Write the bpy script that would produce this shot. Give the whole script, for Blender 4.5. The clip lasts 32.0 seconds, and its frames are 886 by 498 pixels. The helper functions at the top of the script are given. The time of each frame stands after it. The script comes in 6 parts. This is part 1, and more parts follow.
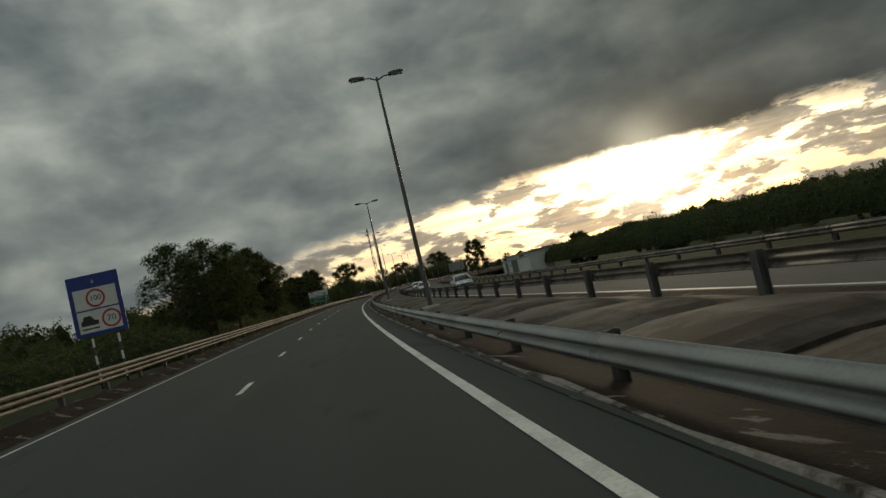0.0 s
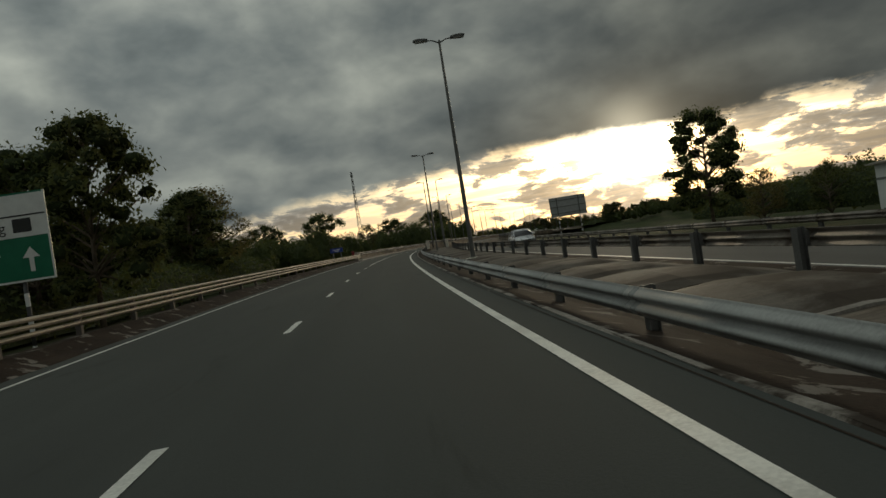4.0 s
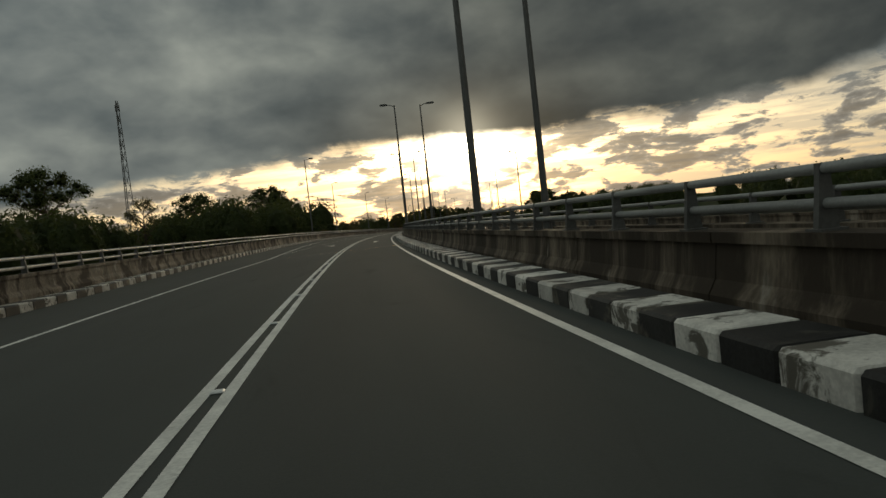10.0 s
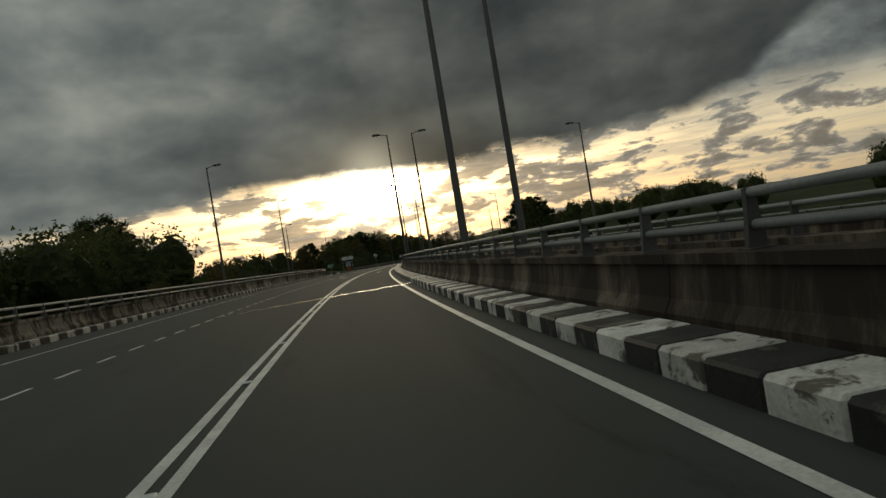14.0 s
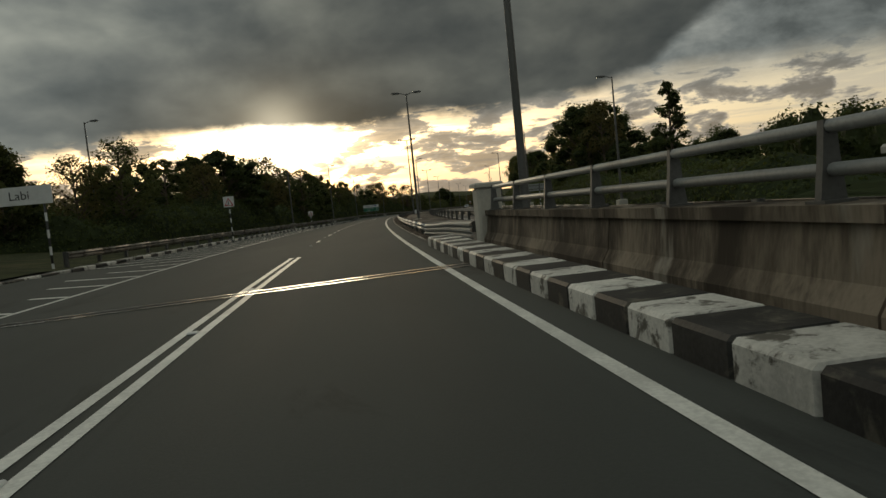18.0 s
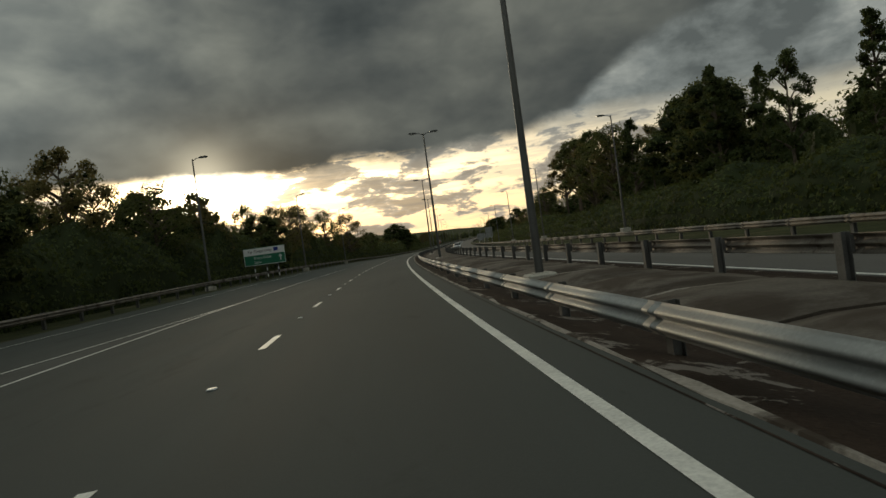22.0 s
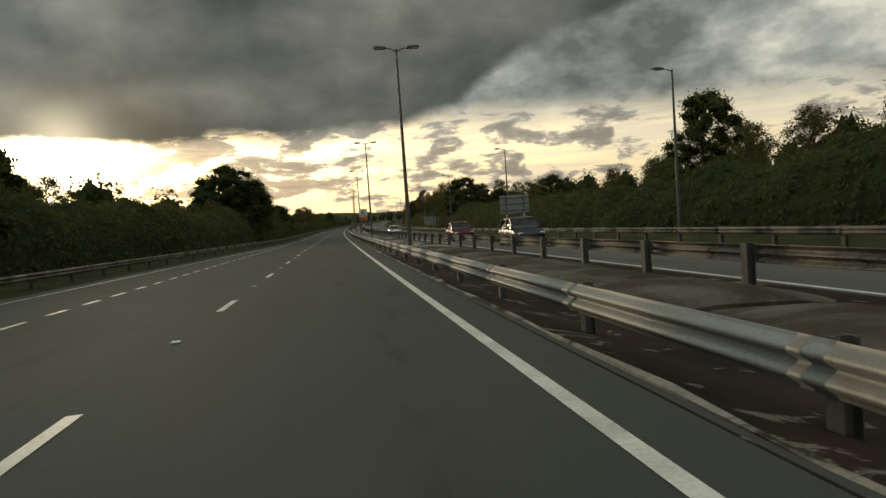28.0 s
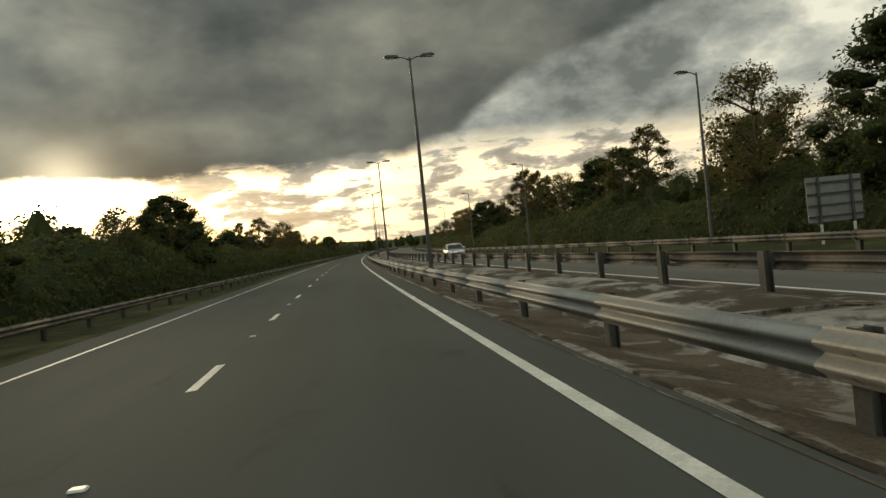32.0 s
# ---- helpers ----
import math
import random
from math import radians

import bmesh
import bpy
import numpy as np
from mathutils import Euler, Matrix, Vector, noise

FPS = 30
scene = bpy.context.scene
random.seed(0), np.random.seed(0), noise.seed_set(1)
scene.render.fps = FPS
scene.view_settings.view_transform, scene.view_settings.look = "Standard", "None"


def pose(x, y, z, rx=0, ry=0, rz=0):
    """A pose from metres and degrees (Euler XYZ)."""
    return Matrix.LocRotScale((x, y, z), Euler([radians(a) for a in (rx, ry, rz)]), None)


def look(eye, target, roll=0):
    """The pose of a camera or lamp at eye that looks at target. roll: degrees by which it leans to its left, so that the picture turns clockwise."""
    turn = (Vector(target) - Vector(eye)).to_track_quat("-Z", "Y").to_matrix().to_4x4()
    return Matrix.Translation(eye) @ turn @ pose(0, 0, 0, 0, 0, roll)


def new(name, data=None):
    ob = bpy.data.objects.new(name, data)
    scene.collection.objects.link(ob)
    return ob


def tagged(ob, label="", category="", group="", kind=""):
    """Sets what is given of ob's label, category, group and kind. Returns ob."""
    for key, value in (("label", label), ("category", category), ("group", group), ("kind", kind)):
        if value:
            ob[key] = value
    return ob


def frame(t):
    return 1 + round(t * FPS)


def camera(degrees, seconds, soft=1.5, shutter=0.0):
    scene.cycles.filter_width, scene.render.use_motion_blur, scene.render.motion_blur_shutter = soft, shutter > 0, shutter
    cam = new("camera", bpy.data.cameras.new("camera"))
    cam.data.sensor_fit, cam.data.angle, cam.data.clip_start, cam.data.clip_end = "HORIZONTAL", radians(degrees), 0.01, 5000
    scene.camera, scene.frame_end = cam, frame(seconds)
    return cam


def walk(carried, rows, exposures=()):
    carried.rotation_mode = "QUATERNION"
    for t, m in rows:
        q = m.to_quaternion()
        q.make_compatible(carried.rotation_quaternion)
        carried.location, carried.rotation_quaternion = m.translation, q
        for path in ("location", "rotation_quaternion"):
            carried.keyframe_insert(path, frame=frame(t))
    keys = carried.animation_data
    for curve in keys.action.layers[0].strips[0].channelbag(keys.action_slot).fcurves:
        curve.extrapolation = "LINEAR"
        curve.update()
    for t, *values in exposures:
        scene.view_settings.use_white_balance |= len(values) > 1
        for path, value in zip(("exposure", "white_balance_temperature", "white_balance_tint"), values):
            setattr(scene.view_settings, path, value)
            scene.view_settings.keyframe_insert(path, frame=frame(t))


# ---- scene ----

# camera -----------------------------------------------------------------
cam = camera(65.3, 32.0, soft=1.5)
ROWS = [
    (0.0, -1.124, -1.46, 1.156, 92.93, 13.5, -7.22),
    (0.5, -1.623, 15.11, 1.336, 90.83, 14.3, -9.86),
    (1.0, -1.913, 31.69, 1.536, 92.34, 14.59, -8.67),
    (1.5, -2.133, 48.26, 1.735, 91.03, 7.77, -4.97),
    (2.0, -2.163, 64.85, 1.933, 90.96, 7.06, -4.72),
    (2.5, -1.873, 81.43, 2.173, 91.55, 9.84, -5.36),
    (3.0, -1.383, 98.001, 2.423, 92.09, 13.33, -8.74),
    (3.5, -0.602, 114.571, 2.684, 89.81, 10.02, -8.03),
    (5.5, 4.528, 180.501, 3.606, 90.22, 8.93, -10.93),
    (6.0, 6.387, 196.912, 3.776, 88.92, 10.6, -13.52),
    (6.5, 8.507, 213.292, 3.956, 90.83, 12.3, -14.78),
    (7.0, 10.927, 229.642, 4.126, 91.11, 11.7, -15.99),
    (7.5, 13.447, 245.963, 4.294, 90.21, 9.66, -17.2),
    (8.0, 16.226, 262.253, 4.462, 89.22, 8.91, -18.47),
    (8.5, 19.286, 278.453, 4.581, 88.12, 6.76, -14.19),
    (9.0, 22.606, 294.613, 4.699, 86.28, 6.85, -16.05),
    (9.5, 26.207, 310.713, 4.828, 87.34, 6.15, -19.45),
    (10.0, 30.078, 326.743, 4.949, 87.88, 6.22, -22.57),
    (10.5, 34.319, 342.683, 5.05, 86.48, 6.76, -23.81),
    (11.0, 38.81, 358.563, 5.142, 86.77, 9.8, -25.28),
    (11.5, 43.702, 374.313, 5.195, 89.19, 7.09, -24.85),
    (12.0, 48.853, 389.982, 5.228, 90.38, 7.06, -22.95),
    (12.5, 54.224, 405.532, 5.301, 90.11, 8.86, -25.68),
    (13.0, 59.865, 420.982, 5.352, 90.66, 10.92, -28.76),
    (13.5, 65.675, 436.372, 5.342, 90.43, 10.23, -29.68),
    (15.5, 91.435, 496.892, 5.072, 87.99, 7.26, -31.41),
    (16.0, 98.515, 511.732, 4.952, 87.87, 9.07, -34.76),
    (16.5, 105.855, 526.442, 4.822, 84.33, 7.84, -33.91),
    (17.0, 113.465, 541.023, 4.692, 84.34, 6.72, -34.29),
    (17.5, 121.433, 555.404, 4.519, 84.77, 4.52, -35.45),
    (18.0, 129.651, 569.645, 4.346, 85.9, 5.81, -38.05),
    (18.5, 138.018, 583.787, 4.322, 89.75, 6.45, -38.99),
    (19.0, 146.625, 597.79, 4.278, 89.35, 7.96, -39.02),
    (19.5, 155.623, 611.542, 4.148, 86.73, 5.7, -38.6),
    (20.0, 164.851, 625.133, 3.999, 88.81, 2.55, -37.47),
    (20.5, 174.178, 638.736, 3.866, 91.11, 7.74, -41.76),
    (21.0, 183.882, 652.382, 3.721, 88.13, 7.21, -40.97),
    (21.5, 193.372, 665.562, 3.595, 87.54, 9.28, -42.87),
    (22.0, 202.972, 678.419, 3.461, 88.87, 7.85, -43.59),
    (22.5, 213.072, 691.328, 3.286, 89.83, 9.08, -44.22),
    (23.0, 223.34, 704.109, 3.101, 86.86, 10.96, -46.81),
    (23.5, 233.559, 716.607, 2.869, 82.48, 7.44, -45.93),
    (24.0, 243.823, 728.878, 2.629, 84.63, 6.28, -46.29),
    (24.5, 254.632, 741.217, 2.411, 89.54, 5.69, -48.93),
    (26.5, 299.679, 789.694, 1.564, 89.07, 6.42, -53.83),
    (27.0, 311.185, 801.566, 1.328, 87.96, 6.77, -55.02),
    (27.5, 322.751, 813.449, 1.089, 87.13, 5.79, -56.04),
    (28.0, 334.36, 825.313, 0.837, 86.98, 4.0, -53.7),
    (28.5, 346.145, 837.176, 0.597, 86.24, 3.4, -49.37),
    (29.0, 357.952, 849.007, 0.356, 86.62, 3.73, -51.08),
    (29.5, 369.742, 860.83, 0.135, 86.3, 5.14, -53.15),
    (30.0, 381.542, 872.633, -0.077, 87.14, 2.89, -52.68),
    (30.5, 393.456, 884.57, -0.314, 85.5, 3.53, -51.14),
    (31.0, 405.381, 896.505, -0.552, 88.54, 7.22, -54.0),
    (31.5, 416.869, 908.186, -0.749, 88.9, 6.54, -53.76),
    (32.0, 428.27, 919.761, -0.905, 89.25, 5.91, -53.54),
]

# exposure follows the phone's own slow drift
EXPO = [(0.0, 0.0, 6500, 10), (3.0, 0.0, 6500, 10), (7.0, -0.15, 6500, 10), (10.0, -0.2, 6500, 10), (12.0, -0.25, 6500, 10), (16.0, -0.32, 6500, 10), (17.0, -0.1, 6650, 11), (20.0, 0.1, 6650, 11), (22.0, 0.22, 6600, 10),
        (24.0, 0.6, 6800, 10), (27.0, 0.75, 7200, 11), (29.0, 0.3, 6450, 10), (30.0, 0.25, 6300, 9), (31.0, 0.32, 6700, 10), (32.0, 0.85, 7200, 10)]
walk(cam, [(r[0], pose(*r[1:])) for r in ROWS], EXPO)

# world: low sun behind a dark cloud deck, clear bright band under its edge ------
SUN_AZ, SUN_EL = 25.3, 9.0      # degrees to the right of +y, and above the horizon


class Nodes:
    """Short hand for node trees."""

    def __init__(self, tree):
        self.tree = tree
        tree.nodes.clear()

    def add(self, kind):
        return self.tree.nodes.new(kind)

    def put(self, socket, value):
        if isinstance(value, bpy.types.NodeSocket):
            self.tree.links.new(value, socket)
        elif value is not None:
            socket.default_value = value

    def math(self, op, a, b=None, c=None, clamp=False):
        n = self.add("ShaderNodeMath")
        n.operation, n.use_clamp = op, clamp
        for i, v in enumerate((a, b, c)):
            if v is not None:
                self.put(n.inputs[i], v)
        return n.outputs[0]

    def ramp(self, value, stops, mode="LINEAR"):
        n = self.add("ShaderNodeValToRGB")
        n.color_ramp.interpolation = mode
        el = n.color_ramp.elements
        while len(el) < len(stops):
            el.new(0.5)
        for e, (p, c) in zip(el, stops):
            e.position = p
            e.color = (c, c, c, 1) if isinstance(c, (int, float)) else (*c, 1)
        self.put(n.inputs[0], value)
        return n.outputs[0]

    def mix(self, fac, a, b, blend="MIX"):
        n = self.add("ShaderNodeMix")
        n.data_type, n.blend_type = "RGBA", blend
        self.put(n.inputs[0], fac)
        for s, v in ((n.inputs[6], a), (n.inputs[7], b)):
            self.put(s, (*v, 1) if isinstance(v, tuple) and len(v) == 3 else v)
        return n.outputs[2]

    def noise(self, co, scale, detail=4.0, rough=0.55, distort=0.0):
        n = self.add("ShaderNodeTexNoise")
        if co is not None:
            self.put(n.inputs["Vector"], co)
        n.inputs["Scale"].default_value = scale
        n.inputs["Detail"].default_value = detail
        n.inputs["Roughness"].default_value = rough
        n.inputs["Distortion"].default_value = distort
        return n.outputs["Fac"]

    def step(self, value, lo, hi):
        n = self.add("ShaderNodeMapRange")
        n.interpolation_type = "SMOOTHSTEP"
        self.put(n.inputs["Value"], value)
        self.put(n.inputs["From Min"], lo)
        self.put(n.inputs["From Max"], hi)
        return n.outputs["Result"]

    def vec(self, x, y, z):
        n = self.add("ShaderNodeCombineXYZ")
        for i, v in enumerate((x, y, z)):
            self.put(n.inputs[i], v)
        return n.outputs[0]

    def split(self, v):
        n = self.add("ShaderNodeSeparateXYZ")
        self.put(n.inputs[0], v)
        return n.outputs


def build_world():
    world = bpy.data.worlds.new("evening_sky")
    scene.world = world
    world.use_nodes = True
    n = Nodes(world.node_tree)
    co = n.add("ShaderNodeTexCoord").outputs["Generated"]
    x, y, z = n.split(co)
    az = n.math("MULTIPLY", n.math("ARCTAN2", x, y), 57.2958)          # to the right of +y
    el = n.math("MULTIPLY", n.math("ARCSINE", z), 57.2958)
    # cloud sheets seen in perspective: they flatten towards the horizon
    lift = n.math("DIVIDE", 1.0, n.math("ADD", n.math("MAXIMUM", z, 0.0), 0.17))
    sheet = n.vec(n.math("MULTIPLY", x, lift), n.math("MULTIPLY", y, lift), 0.0)
    puffy = n.vec(x, y, n.math("MULTIPLY", z, 1.7))
    long_co = n.vec(n.math("MULTIPLY", az, 0.05), n.math("MULTIPLY", el, 0.10), 3.0)

    # the lower edge of the deck, by azimuth
    edge = n.math("MULTIPLY", n.ramp(n.math("DIVIDE", n.math("ADD", az, 60.0), 180.0), [
        (0.0, 0.02), (0.20, 0.05), (0.30, 0.155), (0.37, 0.20), (0.43, 0.23), (0.48, 0.215), (0.53, 0.228), (0.617, 0.248), (0.641, 0.29), (0.662, 0.40), (0.71, 0.485), (0.83, 0.72), (1.0, 0.30)]), 30.0)
    ragged = n.math("MULTIPLY", n.math("SUBTRACT", n.noise(long_co, 2.0, 9.0, 0.6), 0.5), 2.5)
    frayed = n.math("MULTIPLY", n.math("SUBTRACT", n.noise(puffy, 16.0, 6.0, 0.55, 0.3), 0.5), 1.5)
    below = n.math("SUBTRACT", n.math("ADD", n.math("ADD", edge, ragged), frayed), el)
    deck = n.step(below, 0.75, -0.75)

    # deck tones: broad billows, rounded lumps on them, and fine torn wisps
    n1 = n.noise(sheet, 1.2, 2.0, 0.45, 0.2)
    n2 = n.noise(puffy, 5.0, 4.0, 0.5, 0.25)
    n3 = n.noise(puffy, 14.0, 5.0, 0.52, 0.2)
    tone = n.math("ADD", n.math("ADD", n.math("MULTIPLY", n1, 0.40), n.math("MULTIPLY", n2, 0.42)), n.math("MULTIPLY", n3, 0.18))
    grey = n.ramp(tone, [(0.37, (0.047, 0.057, 0.057)), (0.44, (0.078, 0.090, 0.087)), (0.50, (0.112, 0.124, 0.115)), (0.56, (0.155, 0.168, 0.150)), (0.66, (0.245, 0.258, 0.222))])
    high = n.step(el, 6.0, 24.0)
    by_az = n.math("MULTIPLY", n.ramp(n.math("DIVIDE", n.math("ADD", az, 60.0), 180.0), [
        (0.0, 0.82), (0.28, 0.80), (0.35, 0.70), (0.43, 0.52), (0.49, 0.31), (0.62, 0.26), (0.75, 0.30), (1.0, 0.5)]), 3.0)
    light = n.math("MULTIPLY", n.math("ADD", 0.74, n.math("MULTIPLY", high, 0.16)), by_az)
    # thinner cloud overhead lets more daylight down
    light = n.math("MULTIPLY", light, n.math("ADD", 1.0, n.math("MULTIPLY", n.step(el, 34.0, 65.0), 1.1)))
    deck_col = n.mix(1.0, grey, n.vec(light, light, light), "MULTIPLY")
    # warm under-light of the deck close to the sun
    dx = n.math("DIVIDE", n.math("SUBTRACT", az, SUN_AZ), 10.0)
    dy = n.math("DIVIDE", n.math("SUBTRACT", el, SUN_EL - 2.5), 4.5)
    r2 = n.math("ADD", n.math("MULTIPLY", dx, dx), n.math("MULTIPLY", dy, dy))
    glow = n.math("POWER", 2.718, n.math("MULTIPLY", r2, -1.0))
    deck_col = n.mix(n.math("MULTIPLY", glow, 0.45), deck_col, (0.26, 0.215, 0.135))

    # clear band: nishita sky, lifted by thin bright haze round the sun
    sky = n.add("ShaderNodeTexSky")
    sky.sky_type, sky.sun_disc, sky.dust_density = "NISHITA", False, 3.0
    sky.sun_elevation, sky.sun_rotation = radians(SUN_EL), radians(SUN_AZ)
    ang = n.math("ABSOLUTE", n.math("SUBTRACT", az, SUN_AZ))
    near = n.math("POWER", 2.718, n.math("MULTIPLY", ang, -0.075))
    core = n.math("POWER", 2.718, n.math("MULTIPLY", r2, -5.0))
    haze_s = n.math("ADD", n.math("ADD", 0.40, n.math("MULTIPLY", near, 0.42)), n.math("MULTIPLY", core, 5.0))
    haze = n.mix(near, (1.0, 0.86, 0.60), (1.0, 0.93, 0.74))
    band = n.mix(1.0, haze, n.vec(haze_s, haze_s, haze_s), "MULTIPLY")
    band = n.mix(0.06, band, sky.outputs[0])
    # thin veils, and small grey heaps with pale rims
    veil = n.math("SUBTRACT", 1.0, n.math("MULTIPLY", core, 0.95))
    thin_co = n.vec(n.math("MULTIPLY", az, 0.045), n.math("MULTIPLY", el, 0.5), 2.0)
    thin = n.step(n.noise(thin_co, 2.0, 8.0, 0.62), 0.40, 0.60)
    heap_co = n.vec(n.math("MULTIPLY", az, 0.17), n.math("MULTIPLY", el, 0.48), 7.0)
    heap_n = n.noise(heap_co, 1.5, 8.0, 0.6, 0.3)
    heap = n.step(heap_n, 0.475, 0.545)
    body = n.step(heap_n, 0.475, 0.62)
    heap_s = n.math("ADD", n.math("SUBTRACT", 0.32, n.math("MULTIPLY", body, 0.19)), n.math("MULTIPLY", near, 0.16))
    heap_col = n.mix(1.0, (1.0, 0.95, 0.83), n.vec(heap_s, heap_s, heap_s), "MULTIPLY")
    band = n.mix(n.math("MULTIPLY", n.math("MULTIPLY", thin, 0.55), veil), band, (0.45, 0.42, 0.345))
    band = n.mix(n.math("MULTIPLY", n.math("MULTIPLY", heap, 0.88), veil), band, heap_col)
    # pale broken cloud beyond the deck's end, higher than the warm strip
    mid_n = n.math("ADD", n.math("MULTIPLY", n.noise(puffy, 5.0, 5.0, 0.5, 0.3), 0.55), n.math("MULTIPLY", n.noise(puffy, 13.0, 7.0, 0.58, 0.2), 0.45))
    mid = n.ramp(mid_n, [(0.38, (0.085, 0.098, 0.095)), (0.48, (0.16, 0.18, 0.172)), (0.56, (0.255, 0.275, 0.255)), (0.66, (0.46, 0.47, 0.41))])
    strip_top = n.math("ADD", n.math("MULTIPLY", ragged, 0.9), 7.0)
    band = n.mix(n.step(n.math("SUBTRACT", el, strip_top), -1.8, 2.2), band, mid)
    full = n.mix(deck, band, deck_col)
    # the sun breaks through under the deck's rim
    sx, sy = n.math("SUBTRACT", az, SUN_AZ), n.math("SUBTRACT", el, 6.7)
    burn = n.math("POWER", 2.718, n.math("MULTIPLY", n.math("ADD", n.math("MULTIPLY", sx, sx), n.math("MULTIPLY", sy, sy)), -0.18))
    burn = n.math("MULTIPLY", burn, n.math("SUBTRACT", 1.0, n.math("MULTIPLY", deck, 0.94)))
    full = n.mix(1.0, full, n.mix(1.0, (7.5, 6.7, 4.8), n.vec(burn, burn, burn), "MULTIPLY"), "ADD")
    # hazy foot over the horizon, away from the sun
    full = n.mix(n.math("MULTIPLY", n.step(el, 4.0, 0.0), n.step(az, 0.0, -40.0)), full, (0.36, 0.365, 0.32))
    bg = n.add("ShaderNodeBackground")
    n.put(bg.inputs[0], full)
    bg.inputs[1].default_value = 1.0
    out = n.add("ShaderNodeOutputWorld")
    n.put(out.inputs[0], bg.outputs[0])


build_world()
sun = new("sun", bpy.data.lights.new("sun", "SUN"))
sun.data.energy, sun.data.angle, sun.data.color = 0.35, radians(10), (1.0, 0.84, 0.58)
_a, _e = radians(SUN_AZ), radians(SUN_EL)
sun.matrix_world = look((0, 0, 60), Vector((0, 0, 60)) - Vector((math.sin(_a) * math.cos(_e), math.cos(_a) * math.cos(_e), math.sin(_e))))

# the road's line ----------------------------------------------------------
# stations s run along the right edge line; d is metres to its left, z above the carriageway there
KAPPA = [-1.09856, -1.09884, -0.64588, -0.79464, -0.68974, -0.82572, -1.1079, -0.95068, -1.11445, -0.93634, -1.02794, -0.99238, -0.99412, -1.0955, -1.07934, -1.02108, -1.02365, -1.06811, -0.7275, -0.81044, -0.67026, -0.20344, -0.15608, -0.11635, -0.04492, -0.09773, -0.345, -0.36788, -0.36804, -0.3682, -0.36834, -0.36846, -0.36855, -0.3686, -0.36862]
SLOPE = [0.8947, 1.2344, 1.2605, 1.6438, 1.1191, 0.9189, 0.7398, 0.4492, 0.141, -0.3816, -0.8278, -0.5616, -0.7181, -1.0346, -1.3556, -1.2689, -1.5079, -1.3978, -1.3182, -0.6383, -0.4754, -0.2596, -0.1421, -0.0783, -0.0441, -0.0267, -0.0194]
BANK = [-1.693, -1.814, -1.426, -1.343, -1.171, -1.024, 0.035, 0.264, 0.291, -0.035, -0.361, -0.702, -1.226, -1.039, -0.268, 0.174, 0.555, 0.723, 0.068, -0.721, -0.431, -0.338, -0.268, -0.218, -0.182, -0.16, -0.15]
# camber of the carriageways away from the median, in degrees, by station
CAMBER = [(-60, 0.7), (150, 0.6), (300, 0.7), (420, 0.25), (560, 0.25), (650, 1.1), (760, 2.4), (800, 2.6), (900, 2.1), (990, 2.1), (1050, 2.4), (1400, 2.4)]
DS = 2.0
SG = np.arange(-160.0, 1900.0, DS)
_k = np.interp(SG, -60 + 45 * np.arange(len(KAPPA)), KAPPA) / 1000
_k[SG > 1260] *= np.clip((1600 - SG[SG > 1260]) / 340, 0, 1)


def summed(a):
    c = np.concatenate([[0], np.cumsum((a[1:] + a[:-1]) / 2 * DS)])
    return c - c[int(np.argmin(abs(SG)))]


TH = summed(_k) + 0.035572
RX, RY = summed(-np.sin(TH)), summed(np.cos(TH))
RZ = summed(np.interp(SG, -60 + 60 * np.arange(len(SLOPE)), SLOPE) / 100)
BK = np.interp(SG, -60 + 60 * np.arange(len(BANK)), BANK) / 100
CB = np.interp(SG, [a for a, b in CAMBER], [-math.tan(radians(b)) for a, b in CAMBER])


def P(s, d, z=0.0):
    """World place of station s, offset d, height z."""
    th = np.interp(s, SG, TH)
    return Vector((np.interp(s, SG, RX) - d * math.cos(th), np.interp(s, SG, RY) - d * math.sin(th), np.interp(s, SG, RZ) + z + max(-6.0, min(d, 10.0)) * np.interp(s, SG, BK) + max(-30.0, min(d, 40.0)) * np.interp(s, SG, CB)))


def at(s, d, z=0.0, turn=0.0, tilt=True):
    """Pose at a station: local y runs ahead along the road, x to the right."""
    p = P(s, d, z)
    th = float(np.interp(s, SG, TH))
    pitch = math.atan(float(np.interp(s, SG, np.gradient(RZ, DS)))) if tilt else 0.0
    return Matrix.Translation(p) @ Matrix.Rotation(th, 4, "Z") @ Matrix.Rotation(pitch, 4, "X") @ Matrix.Rotation(radians(turn), 4, "Z")


def lerp(x, xs, ys):
    return float(np.interp(x, xs, ys))


# stretches
BR0, BR1 = 247.0, 606.0          # right parapet of the bridge
BL0, BL1 = 242.5, 583.0          # left parapet


def left_up(s, d):
    """Rise of the surface left of the left lane on the bridge approach and slip lanes."""
    if s < 620:
        return max(0.0, d - 7.9) * lerp(s, [0, 300, 380, 560, 610], [0.0, 0.02, 0.07, 0.08, 0.03])
    return max(0.0, d - 9.4) * lerp(s, [620, 700, 745, 785, 815, 860, 910, 945], [0.02, 0.0, 0.06, 0.10, 0.11, 0.09, 0.05, 0.0])


def left_kerb(s):
    return lerp(s, [252, 290, 350, 430, 560, 584], [9.4, 9.6, 10.4, 12.2, 12.9, 12.5])


def left_line(s):
    """Outer edge line of the carriageway on its left side."""
    return lerp(s, [0, 250, 370, 430, 560, 590, 605, 640, 700, 735, 760, 800, 860, 920, 970, 1006, 1200], [7.86, 7.8, 7.67, 10.6, 11.2, 7.7, 7.7, 8.2, 9.2, 15.0, 14.0, 14.0, 13.6, 12.4, 9.8, 7.38, 7.38])


